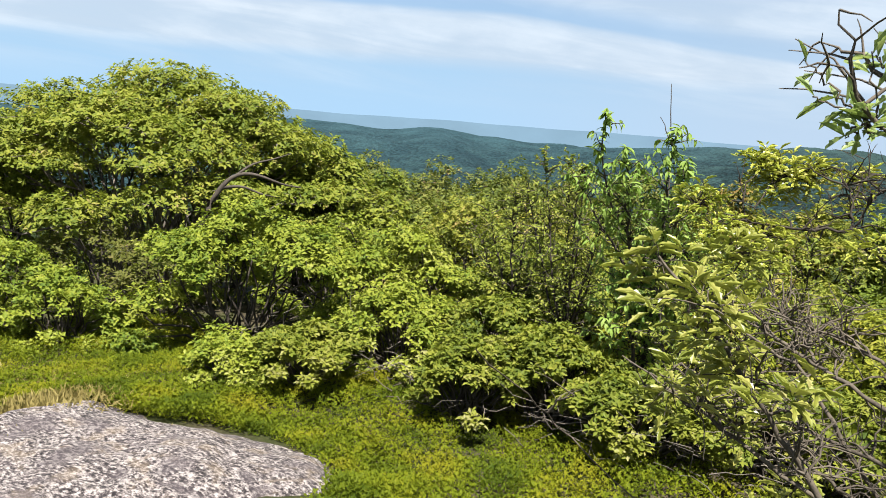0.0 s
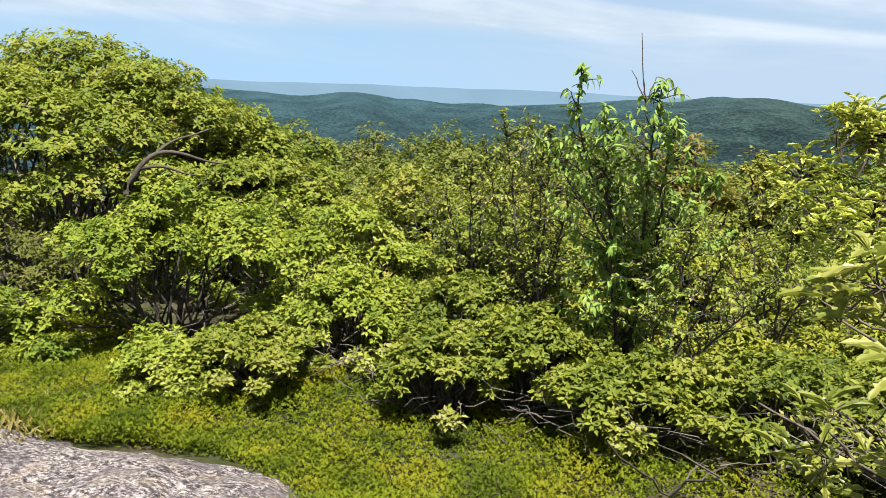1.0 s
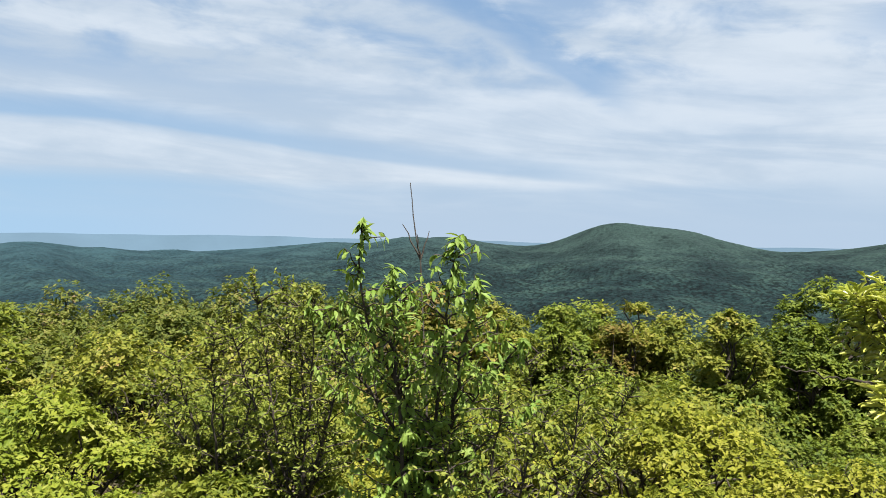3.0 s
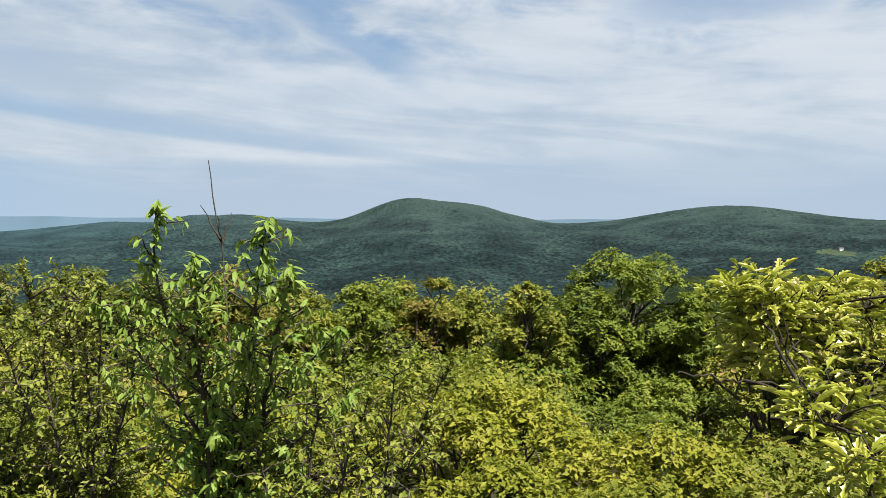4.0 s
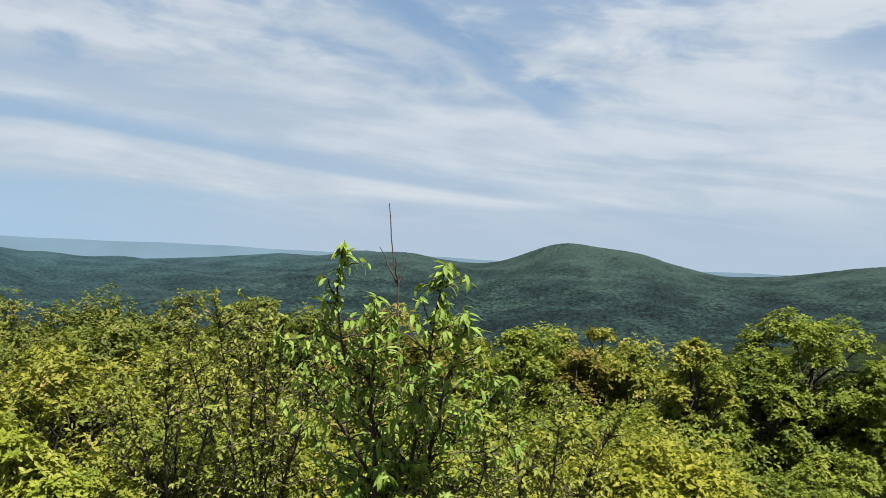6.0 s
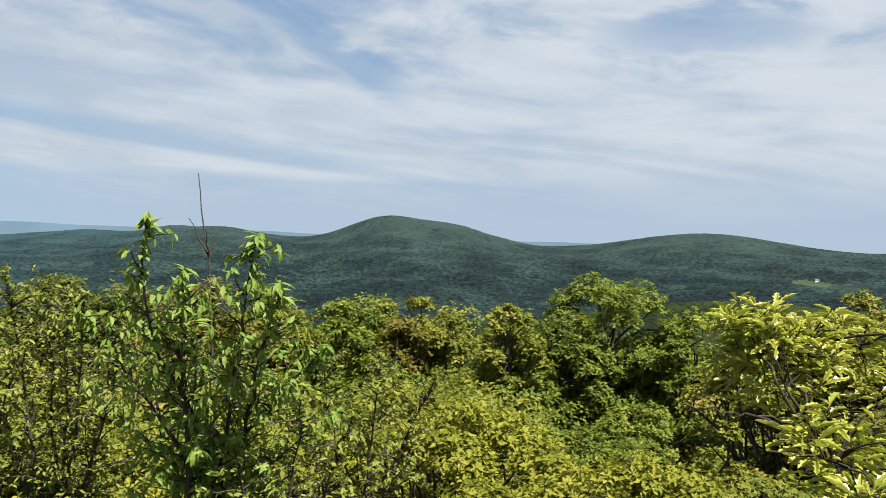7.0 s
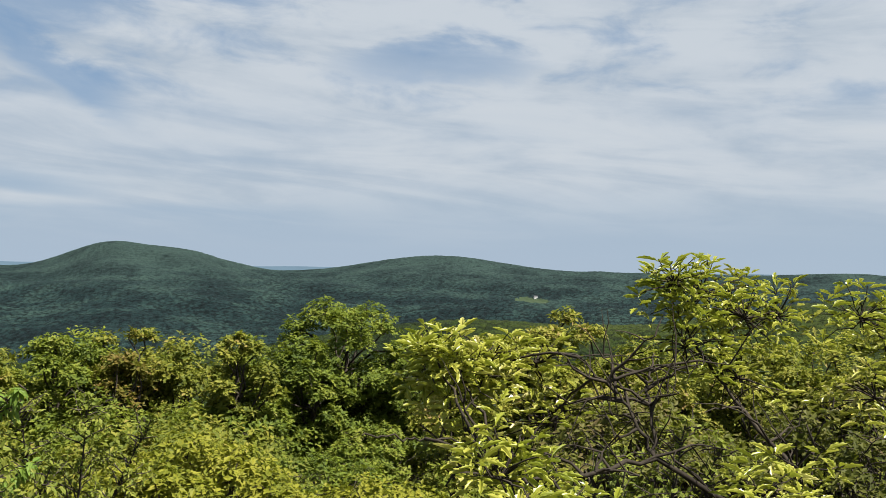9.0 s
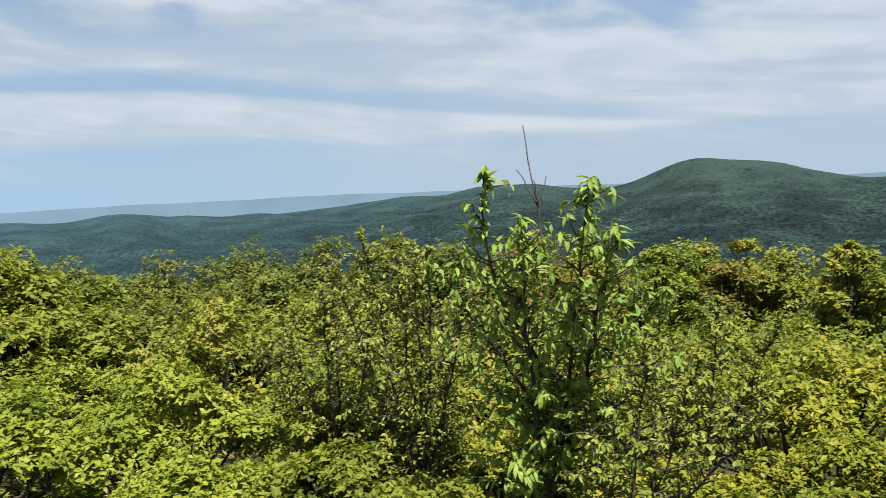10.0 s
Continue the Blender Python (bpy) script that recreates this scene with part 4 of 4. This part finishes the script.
# wild cherry sapling with tall leafy shoots and one dead leader
sprouting("cherry_sapling", "slender wild cherry sapling with drooping leaves and a bare dead leader", "sapling", (-0.95, 4.35),
          [[(-0.92, 4.33, 0.35), (-0.94, 4.2, 0.64), (-1.01, 3.97, 0.97), (-1.11, 3.74, 1.27), (-1.11, 3.63, 1.58), (-1.09, 3.60, 1.80)],
           [(-0.90, 4.33, 0.35), (-0.84, 4.17, 0.79), (-0.72, 3.88, 1.22), (-0.68, 3.74, 1.50), (-0.64, 3.69, 1.73)],
           [(-0.92, 4.34, 0.35), (-0.96, 4.45, 0.91), (-1.02, 4.59, 1.25), (-1.05, 4.63, 1.55), (-1.10, 4.65, 1.84), (-1.124, 4.652, 2.06)],
           [(-0.90, 4.34, 0.4), (-0.76, 4.23, 0.72), (-0.68, 3.94, 1.06), (-0.58, 3.71, 1.35), (-0.52, 3.61, 1.53)],
           [(-0.93, 4.34, 0.4), (-1.18, 4.13, 0.83), (-1.31, 3.94, 1.16), (-1.45, 3.83, 1.36)],
           [(-0.90, 4.36, 0.4), (-0.76, 4.23, 0.70), (-0.55, 4.11, 0.97), (-0.34, 3.99, 1.22)],
           [(-0.95, 4.36, 0.3), (-1.20, 4.30, 0.60), (-1.55, 4.25, 0.95)],
           [(-0.90, 4.36, 0.3), (-0.65, 4.30, 0.55), (-0.30, 4.20, 0.85)],
           [(-1.01, 3.97, 0.97), (-0.97, 3.80, 1.30), (-0.93, 3.62, 1.58)]],
          24, 0.46, LEAF_CHERRY, LEAF_LONG, 0.030, 0.064, BARK_DARK, droop=0.8, thick=0.0115, low=0.16, bias=1.5, singles=300,
          bare_stems={2: [(9, (-1.16, 4.61, 1.81)), (9, (-1.01, 4.69, 1.77)), (9, (-1.06, 4.58, 1.75))]})
# open, brownish shrubs whose dark stems show
for bx, by, tops in ((-1.85, 4.75, [(-1.62, 4.4, 1.40), (-2.1, 4.54, 1.49), (-1.45, 4.5, 1.20), (-2.35, 4.7, 1.25), (-1.98, 4.81, 1.46), (-1.8, 4.65, 1.36), (-1.6, 4.95, 1.1)]),
                     (-2.5, 4.95, [(-2.45, 4.7, 1.15), (-2.85, 4.9, 0.95), (-2.2, 5.0, 1.1), (-2.6, 5.2, 1.05), (-3.05, 5.0, 0.75)]),
                     (-0.57, 3.95, [(-0.42, 3.8, 1.05), (-0.2, 3.9, 0.9), (-0.75, 3.9, 0.75), (0.1, 3.95, 0.7)]),
                     (2.5, 3.5, [(2.2, 3.3, 0.95), (2.6, 3.3, 1.05), (2.9, 3.4, 0.9), (2.4, 3.7, 0.85), (2.0, 3.5, 0.75)]),
                     (-0.2, 5.4, [(-0.1, 5.2, 1.0), (0.25, 5.3, 0.85), (-0.5, 5.4, 0.95), (-0.85, 5.5, 0.8)])):
    sprouting("open_shrub", "open thin-leaved shrub with dark crooked stems and brownish green leaves", "shrub", (bx, by),
              [[(bx + 0.15 * (x - bx), by + 0.15 * (y - by), 0.0), (bx + 0.6 * (x - bx), by + 0.6 * (y - by), 0.5 * z), (x, y, z)] for x, y, z in tops],
              24, 0.36, LEAF_OPEN, LEAF_OVAL, 0.020, 0.037, BARK_DARK, droop=0.25, thick=0.011, low=0.3, bias=0.75, taper=0.8)

# ---------------------------------------------------------------- the oak beside the path
OAK_BITS = {m.name: [leaf_mesh("oak_leaf", m, LEAF_OAK_SHAPE, np.zeros((1, 3)), np.array([[1.0, 0, 0]]), np.array([[0, tilt, 1.0]]), 1.0) for tilt in (-0.1, 0.0, 0.1)]
            for m in (LEAF_OAK, LEAF_OAK_DULL, LEAF_PALE)}


def oak(label, base, limbs, clusters, size, bare, bark=BARK_OAK, singles=0, leaf=LEAF_OAK, sprays=0):
    """Crooked limbs through given places; clusters are leafy heads (place, radius, rosettes);
    the last limbs, as many as sprays says, carry alternate hanging leaves."""
    bx, by = base
    g = float(land(bx, by))
    org = np.array([bx, by, g])
    root = new("oak_shrub")
    root.location = org
    tagged(root, label, "shrub")
    knots = []
    for pts, r0, r1 in limbs:
        tubes = Tubes()
        pts = np.array(pts) - org
        s = np.linspace(0, len(pts) - 1, 6 * len(pts))
        line = np.stack([np.interp(s, np.arange(len(pts)), pts[:, c]) for c in range(3)], -1)
        line[1:-1] += rng.normal(0, 0.003, (len(line) - 2, 3))
        tubes.add(line, np.linspace(r0 * 0.46, r1 * 0.46, len(line)) * rng.uniform(0.85, 1.18, len(line)), 8)
        knots.append(line)
        for _ in range(int(bare) if r0 > 0.006 else 1):
            i = rng.integers(len(line) // 5, len(line) * 3 // 4)
            d = unit(rng.normal(0, 1, 3) * np.array([0.9, 0.9, 0.6]) + np.array([-0.1, 0, 0.75]))
            e = line[i] + d * rng.uniform(0.06, 0.17) * np.array([1, 1, 0.8])
            tw = bent(line[i], e, 0.08, 0.035, 6)
            tubes.add(tw, np.linspace(0.0036, 0.0010, 6), 4)
            for _ in range(3):
                j = rng.integers(2, 6)
                f = tw[j] + unit(rng.normal(0, 1, 3) + np.array([0, 0, 0.4])) * rng.uniform(0.04, 0.11)
                tubes.add(bent(tw[j], f, 0.05, 0.03, 4), np.linspace(0.002, 0.0007, 4), 3)
        part("limb", tubes.mesh("limb", bark), root)
    allk = np.concatenate(knots)
    tips, outs = [], []
    for c, rad, cnt in clusters:
        c = np.array(c) - org
        tw_tubes = Tubes()
        start = allk[((allk - c) ** 2).sum(1).argmin()]
        tw_tubes.add(bent(start, c, 0.05, 0.03, 7), np.linspace(0.0030, 0.0018, 7), 5)
        d = unit(rng.normal(0, 1, (int(cnt * 2.1), 3)) + np.array([0, 0, 0.35]))
        cnt = len(d)
        t = c + d * np.asarray(rad) * rng.uniform(0.35, 1.05, (cnt, 1))
        for p in t:
            tw_tubes.add(bent(c, p, 0.03, 0.06, 4), np.linspace(0.002, 0.001, 4), 3)
        part("twig", tw_tubes.mesh("twig", bark), root)
        tips.append(t)
        outs.append(unit(d + np.array([0, 0, 0.4])))
    tips, outs = np.concatenate(tips), np.concatenate(outs)
    pos, way, face = rosettes(tips, outs, 7, 0.03, 0.0, lean=0.35, up=0.9)
    big = size * rng.uniform(0.55, 1.2, len(pos))
    for line in knots[len(knots) - sprays:]:
        run = np.linspace(0.40, 0.97, 5) * (len(line) - 1)
        at = np.stack([np.interp(run, np.arange(len(line)), line[:, c]) for c in range(3)], -1)
        along = unit(line[-1] - line[0])
        flank = unit(np.cross(along, (0.35, 0.9, 0.1))) * np.where(np.arange(5) % 2, 1.0, -1.0)[:, None]
        pos = np.concatenate([pos, at])
        way = np.concatenate([way, unit(flank + 0.9 * along + np.array([0, 0, -0.35]) + rng.normal(0, 0.3, (5, 3)))])
        face = np.concatenate([face, unit(np.array([0.2, -0.5, 0.9]) + rng.normal(0, 0.35, (5, 3)))])
        big = np.concatenate([big, rng.uniform(0.030, 0.048, 5)])
    pick = rng.permutation(len(pos))
    one, rest = pick[:singles], pick[singles:]
    part("crown", leaf_mesh("crown", leaf, LEAF_OAK_SHAPE, pos[rest], way[rest], face[rest], big[rest]), root)
    hang_leaves(root, OAK_BITS[leaf.name], pos, way, face, big, one)
    return root


oak("scrub oak with yellow-green lobed leaves and crooked grey limbs", (1.75, 0.95),
    [([(1.75, 0.95, -0.2), (1.55, 1.0, 0.6), (1.25, 1.10, 1.24), (0.94, 1.22, 1.43), (0.72, 1.20, 1.42), (0.55, 1.22, 1.44)], 0.018, 0.004),
     ([(0.94, 1.22, 1.43), (0.92, 1.28, 1.52), (0.86, 1.34, 1.60)], 0.008, 0.003),
     ([(0.94, 1.22, 1.43), (0.98, 1.30, 1.55), (1.05, 1.38, 1.60)], 0.008, 0.003),
     ([(1.35, 1.05, 1.0), (1.35, 1.30, 1.35), (1.28, 1.50, 1.55), (1.16, 1.50, 1.72)], 0.014, 0.004),
     ([(1.35, 1.05, 1.0), (1.6, 1.25, 1.35), (1.75, 1.40, 1.55)], 0.013, 0.004),
     ([(0.72, 1.26, 1.44), (0.63, 1.26, 1.47), (0.51, 1.20, 1.50), (0.45, 1.18, 1.51), (0.39, 1.16, 1.52)], 0.0045, 0.0025)],
    [((0.60, 1.45, 1.60), (0.08, 0.09, 0.06), 14), ((0.66, 1.45, 1.56), (0.13, 0.13, 0.10), 34), ((0.74, 1.50, 1.57), (0.12, 0.12, 0.09), 22), 
     ((0.56, 1.05, 1.47), (0.09, 0.09, 0.08), 12), ((0.62, 1.00, 1.42), (0.09, 0.09, 0.05), 8),
     ((1.14, 1.44, 1.74), (0.09, 0.09, 0.07), 12), ((1.26, 1.50, 1.71), (0.15, 0.12, 0.10), 18), ((1.36, 1.48, 1.66), (0.14, 0.12, 0.12), 16), ((1.20, 1.48, 1.60), (0.14, 0.12, 0.10), 14),
     ((1.62, 1.40, 1.66), (0.14, 0.14, 0.10), 14), ((1.80, 1.42, 1.62), (0.16, 0.14, 0.14), 14), ((1.55, 1.30, 1.50), (0.14, 0.14, 0.10), 10),
     ((1.02, 1.05, 1.40), (0.10, 0.08, 0.05), 8), ((1.15, 1.10, 1.42), (0.10, 0.08, 0.06), 8),
     ((0.88, 1.50, 1.45), (0.14, 0.12, 0.08), 8), ((1.47, 1.50, 1.66), (0.12, 0.1, 0.09), 10), ((1.33, 1.46, 1.53), (0.14, 0.12, 0.08), 9), ((1.92, 1.48, 1.60), (0.16, 0.14, 0.12), 10), ((0.86, 1.52, 1.57), (0.12, 0.1, 0.06), 10), 
     ((0.70, 1.22, 1.38), (0.10, 0.1, 0.08), 10), ((0.60, 1.02, 1.35), (0.08, 0.08, 0.06), 7), ((0.72, 1.05, 1.32), (0.10, 0.1, 0.06), 8)],
    0.036, 8, singles=300)
oak("scrub oak with pale green lobed leaves and many bare twigs", (1.7, 0.55),
    [([(1.7, 0.55, -0.15), (1.45, 0.50, 0.5), (1.15, 0.38, 0.95), (0.95, 0.25, 1.25), (0.80, 0.22, 1.42)], 0.022, 0.005),
     ([(1.45, 0.50, 0.5), (1.40, 0.60, 1.0), (1.27, 0.62, 1.3), (1.18, 0.66, 1.45)], 0.018, 0.004),
     ([(1.6, 0.55, 0.2), (1.25, 0.80, 0.75), (0.95, 0.85, 1.1), (0.70, 0.80, 1.22)], 0.02, 0.005),
     ([(1.15, 0.38, 0.95), (0.85, 0.45, 1.05), (0.62, 0.50, 1.12)], 0.012, 0.004),
     ([(1.55, 0.60, 0.55), (1.22, 0.83, 1.03), (0.98, 0.89, 1.11), (0.80, 0.90, 1.18), (0.65, 0.90, 1.23)], 0.018, 0.004),
     ([(1.60, 0.58, 0.40), (1.25, 0.73, 0.94), (0.99, 0.79, 0.97), (0.80, 0.79, 1.00), (0.65, 0.80, 1.06)], 0.016, 0.004),
     ([(0.98, 0.89, 1.11), (0.89, 0.92, 1.20), (0.81, 0.95, 1.29)], 0.009, 0.003),
     ([(1.50, 0.58, 0.45), (1.15, 0.72, 0.84), (0.98, 0.74, 0.92), (0.82, 0.75, 0.92)], 0.014, 0.004),
     ([(1.50, 0.70, 0.75), (1.20, 0.93, 1.10), (1.02, 1.00, 1.17), (0.89, 1.03, 1.17), (0.76, 1.04, 1.12)], 0.016, 0.004),
     ([(1.45, 0.50, 0.50), (1.00, 0.50, 0.62), (0.53, 0.41, 0.92), (0.53, 0.00, 1.20)], 0.006, 0.003)],
    [((0.92, 0.20, 1.34), (0.12, 0.12, 0.10), 7), ((0.80, 0.24, 1.40), (0.08, 0.08, 0.06), 4), ((0.98, 0.28, 1.20), (0.14, 0.12, 0.10), 7), ((0.88, 0.40, 1.08), (0.14, 0.14, 0.10), 6),
     ((0.84, 0.62, 1.40), (0.09, 0.08, 0.06), 5), ((1.05, 0.40, 0.90), (0.16, 0.14, 0.12), 8), ((0.72, 0.55, 1.05), (0.12, 0.12, 0.08), 6)],
    0.056, 20, singles=120, leaf=LEAF_OAK_DULL, bark=BARK_TWIG)
oak("slender young oak with a few pale green leaves on dark twigs", (1.62, 0.42),
    [([(1.62, 0.42, -0.15), (1.52, 0.10, 1.15), (1.42, -0.12, 1.50), (1.24, -0.176, 1.687)], 0.012, 0.004),
     ([(1.233, -0.177, 1.695), (1.189, -0.186, 1.719), (1.142, -0.198, 1.766)], 0.0045, 0.0022),
     ([(1.233, -0.177, 1.695), (1.203, -0.183, 1.705), (1.157, -0.194, 1.72)], 0.0045, 0.0022),
     ([(1.24, -0.176, 1.684), (1.231, -0.177, 1.701), (1.216, -0.18, 1.78)], 0.0045, 0.0022),
     ([(1.235, -0.177, 1.676), (1.217, -0.18, 1.686), (1.201, -0.184, 1.67)], 0.0045, 0.0022),
     ([(1.246, -0.175, 1.733), (1.236, -0.178, 1.757), (1.222, -0.182, 1.775)], 0.0045, 0.0022)],
    [((1.229, -0.178, 1.694), (0.035, 0.03, 0.03), 2)],
    0.036, 1, singles=30, leaf=LEAF_PALE, bark=BARK_TWIG, sprays=5)

# ---------------------------------------------------------------- rock, heath, dry grass
ROCK_AT = (-2.75, 0.35)


def rock_edge(th):
    edge = 1.63 + 0.50 * np.exp(-((th - 1.14) / 0.46) ** 2) + 0.16 * np.exp(-((th - 2.30) / 0.17) ** 2) - 0.46 * np.exp(-((th - 2.85) / 0.33) ** 2)
    return edge + 0.02 * np.sin(9 * th + 1) + 0.015 * np.sin(23 * th)


def build_rock():
    th = np.linspace(-np.pi, np.pi, 221)[:-1]
    rho = np.concatenate([np.linspace(0.02, 0.9, 60), np.linspace(0.915, 1.03, 14)])
    P, T = np.meshgrid(rho, th, indexing="ij")
    rr = P * rock_edge(T)
    x, y = ROCK_AT[0] + rr * np.cos(T), ROCK_AT[1] + rr * np.sin(T)
    z = -0.56 + 0.27 * np.clip(1 - P ** 5.0, 0, 1) ** 0.6 - 0.14 * np.clip(P - 0.35, 0, 1)
    z = z + 0.025 * np.sin(3.1 * x + 2 * np.sin(1.7 * y)) + 0.018 * np.sin(6.3 * y + 2.2 * np.sin(2.9 * x)) + 0.006 * np.sin(19 * x + 3 * np.sin(13 * y))
    z = z + 0.012 * crowns(x * 3, y * 3, 0.55, 2.0) + 0.006 * crowns(x * 3, y * 3, 0.2, 4.0) - 0.04 * (P > 1.0)
    n = len(th)
    verts = np.concatenate([np.stack([x, y, z], -1).reshape(-1, 3), [[ROCK_AT[0], ROCK_AT[1], float(z[0].mean())]]])
    i = np.arange(len(rho) - 1)[:, None] * n
    j = np.arange(n)[None]
    q = np.stack([i + j, i + n + j, i + n + (j + 1) % n, i + (j + 1) % n], -1).reshape(-1, 4)
    tri = np.stack([np.full(n, len(verts) - 1), np.arange(n), (np.arange(n) + 1) % n], -1)
    tagged(new("rock", mesh_from("rock", verts, [q, tri], [GNEISS], smooth=True)), "pale banded gneiss outcrop with dark lichen in the heath", "rock")


build_rock()


def off_rock(x, y, gap):
    dx, dy = x - ROCK_AT[0], y - ROCK_AT[1]
    return np.hypot(dx, dy) > rock_edge(np.arctan2(dy, dx)) * gap


def build_heath():
    n = 80000
    x, y = rng.uniform(-7.5, 0.9, n), rng.uniform(-0.1, 4.4, n)
    r = np.hypot(x, y)
    wave = 0.22 * np.sin(2.7 * x + 1.9 * np.sin(1.6 * y)) + 0.14 * np.sin(6.1 * y + 2.0 * np.sin(4.3 * x))
    edge = np.minimum.reduce([(y - 2.45 - 1.05 * x) * 0.7, y - 0.35 + 0.25 * (x + 3.5), 4.25 - 0.12 * (x + 3) - y, x + 7.3]) + wave
    ok = off_rock(x, y, 0.895) & (r > 1.6) & (rng.uniform(0, 0.55, n) < edge)
    ok &= rng.uniform(0, 1, n) < 1.2 - 0.075 * r
    rim = np.append(rng.uniform(-0.6, 2.6, 7000), rng.uniform(2.6, 5.683, 3500))
    rim = (rim + np.pi) % (2 * np.pi) - np.pi
    reach = rock_edge(rim) * rng.uniform(0.93, 1.16, len(rim)) * np.where((rim > -0.6) & (rim < 2.6), 1.0, 1.04)
    x, y = np.append(x[ok], ROCK_AT[0] + reach * np.cos(rim)), np.append(y[ok], ROCK_AT[1] + reach * np.sin(rim))
    lump = 0.5 + 0.5 * np.sin(x * 3.3 + 2 * np.sin(y * 2.1)) * np.sin(y * 3.7 + 1.5 * np.sin(x * 1.9))
    h = (0.05 + 0.09 * lump) * rng.uniform(0.6, 1.3, len(x))
    tip = np.stack([x, y, land(x, y) + h], -1)
    out = unit(rng.normal(0, 0.35, tip.shape) + np.array([0, 0, 1.0]))
    pos, way, face = rosettes(tip, out, 5, 0.06, -0.7)
    me = leaf_mesh("heath", LEAF_HEATH, LEAF_SMALL, pos, way, face, 0.022 * rng.uniform(0.6, 1.4, len(pos)))
    tagged(new("heath", me), "low yellow-green blueberry heath covering the ground", "heath", kind="stuff")


build_heath()


def build_grass():
    c = np.array([(-3.95, 1.35), (-4.25, 1.75), (-4.6, 1.4), (-3.75, 1.0), (-4.9, 1.9), (-4.3, 1.1), (-4.5, 2.0), (-5.2, 2.2), (-3.9, 1.75), (-4.05, 1.2), (-3.95, 1.15), (-3.85, 1.0), (-4.0, 1.25), (-4.75, 1.6)])
    k = rng.integers(0, len(c), 22000)
    x, y = c[k, 0] + rng.normal(0, 0.22, len(k)), c[k, 1] + rng.normal(0, 0.16, len(k))
    pos = np.stack([x, y, land(x, y) + 0.02], -1)
    pos[:, 2] = np.maximum(pos[:, 2], np.where(off_rock(x, y, 1.0), -9, -0.42))
    way = unit(rng.normal(0, 0.9, pos.shape) + np.array([0, 0, 0.75]))
    me = leaf_mesh("dry_grass", GRASS_DRY, (LEAF_SMALL[0] * np.array([1, 0.045, 1.5]), LEAF_SMALL[1]), pos, way, rng.normal(0, 1, pos.shape), rng.uniform(0.025, 0.085, len(k)))
    tagged(new("dry_grass", me), "dry straw-coloured grass along the rock edge", "grass", kind="stuff")


build_grass()

# dead twigs in the dark skirts of the front shrubs
tw = Tubes()
for _ in range(200):
    x, y = rng.uniform(-4.2, 1.4), rng.uniform(3.2, 3.75)
    a = np.array([x, y, float(land(x, y)) + rng.uniform(0.02, 0.35)])
    e = a + unit(rng.normal(0, 1, 3) * np.array([1, 0.6, 0.35]) + np.array([0, -0.3, 0.1])) * rng.uniform(0.15, 0.55)
    tw.add(bent(a, e, 0.05, 0.07, 6), np.linspace(0.0038, 0.001, 6), 4)
tagged(new("dead_twigs", tw.mesh("dead_twigs", BARK_GREY)), "tangle of grey dead twigs under the front shrubs", "twigs", kind="stuff")


# ---------------------------------------------------------------- farmhouse by the meadow
def farmhouse():
    x, y = MEADOW_AT[0] + 42, MEADOW_AT[1] + 50
    root = new("farmhouse")
    root.location = (x, y, float(land(x, y)) + 1.0)
    tagged(root, "small white farmhouse with a grey roof beside the meadow", "house")
    bm = bmesh.new()
    bmesh.ops.create_cube(bm, size=1.0, matrix=Matrix.Translation((0, 0, 3.0)) @ Matrix.Diagonal((11.0, 8.0, 7.5, 1)))
    me = bpy.data.meshes.new("wall")
    bm.to_mesh(me)
    me.materials.append(WHITE_WALL)
    part("wall", me, root)
    v = np.array([(-6, -4.6, 6.7), (6, -4.6, 6.7), (6, 4.6, 6.7), (-6, 4.6, 6.7), (-6, 0, 10.0), (6, 0, 10.0)])
    me = mesh_from("roof", v, [np.array([[0, 1, 5, 4], [2, 3, 4, 5], [3, 2, 1, 0]]), np.array([[0, 4, 3], [1, 2, 5]])], [ROOF_GREY])
    part("roof", me, root)


farmhouse()
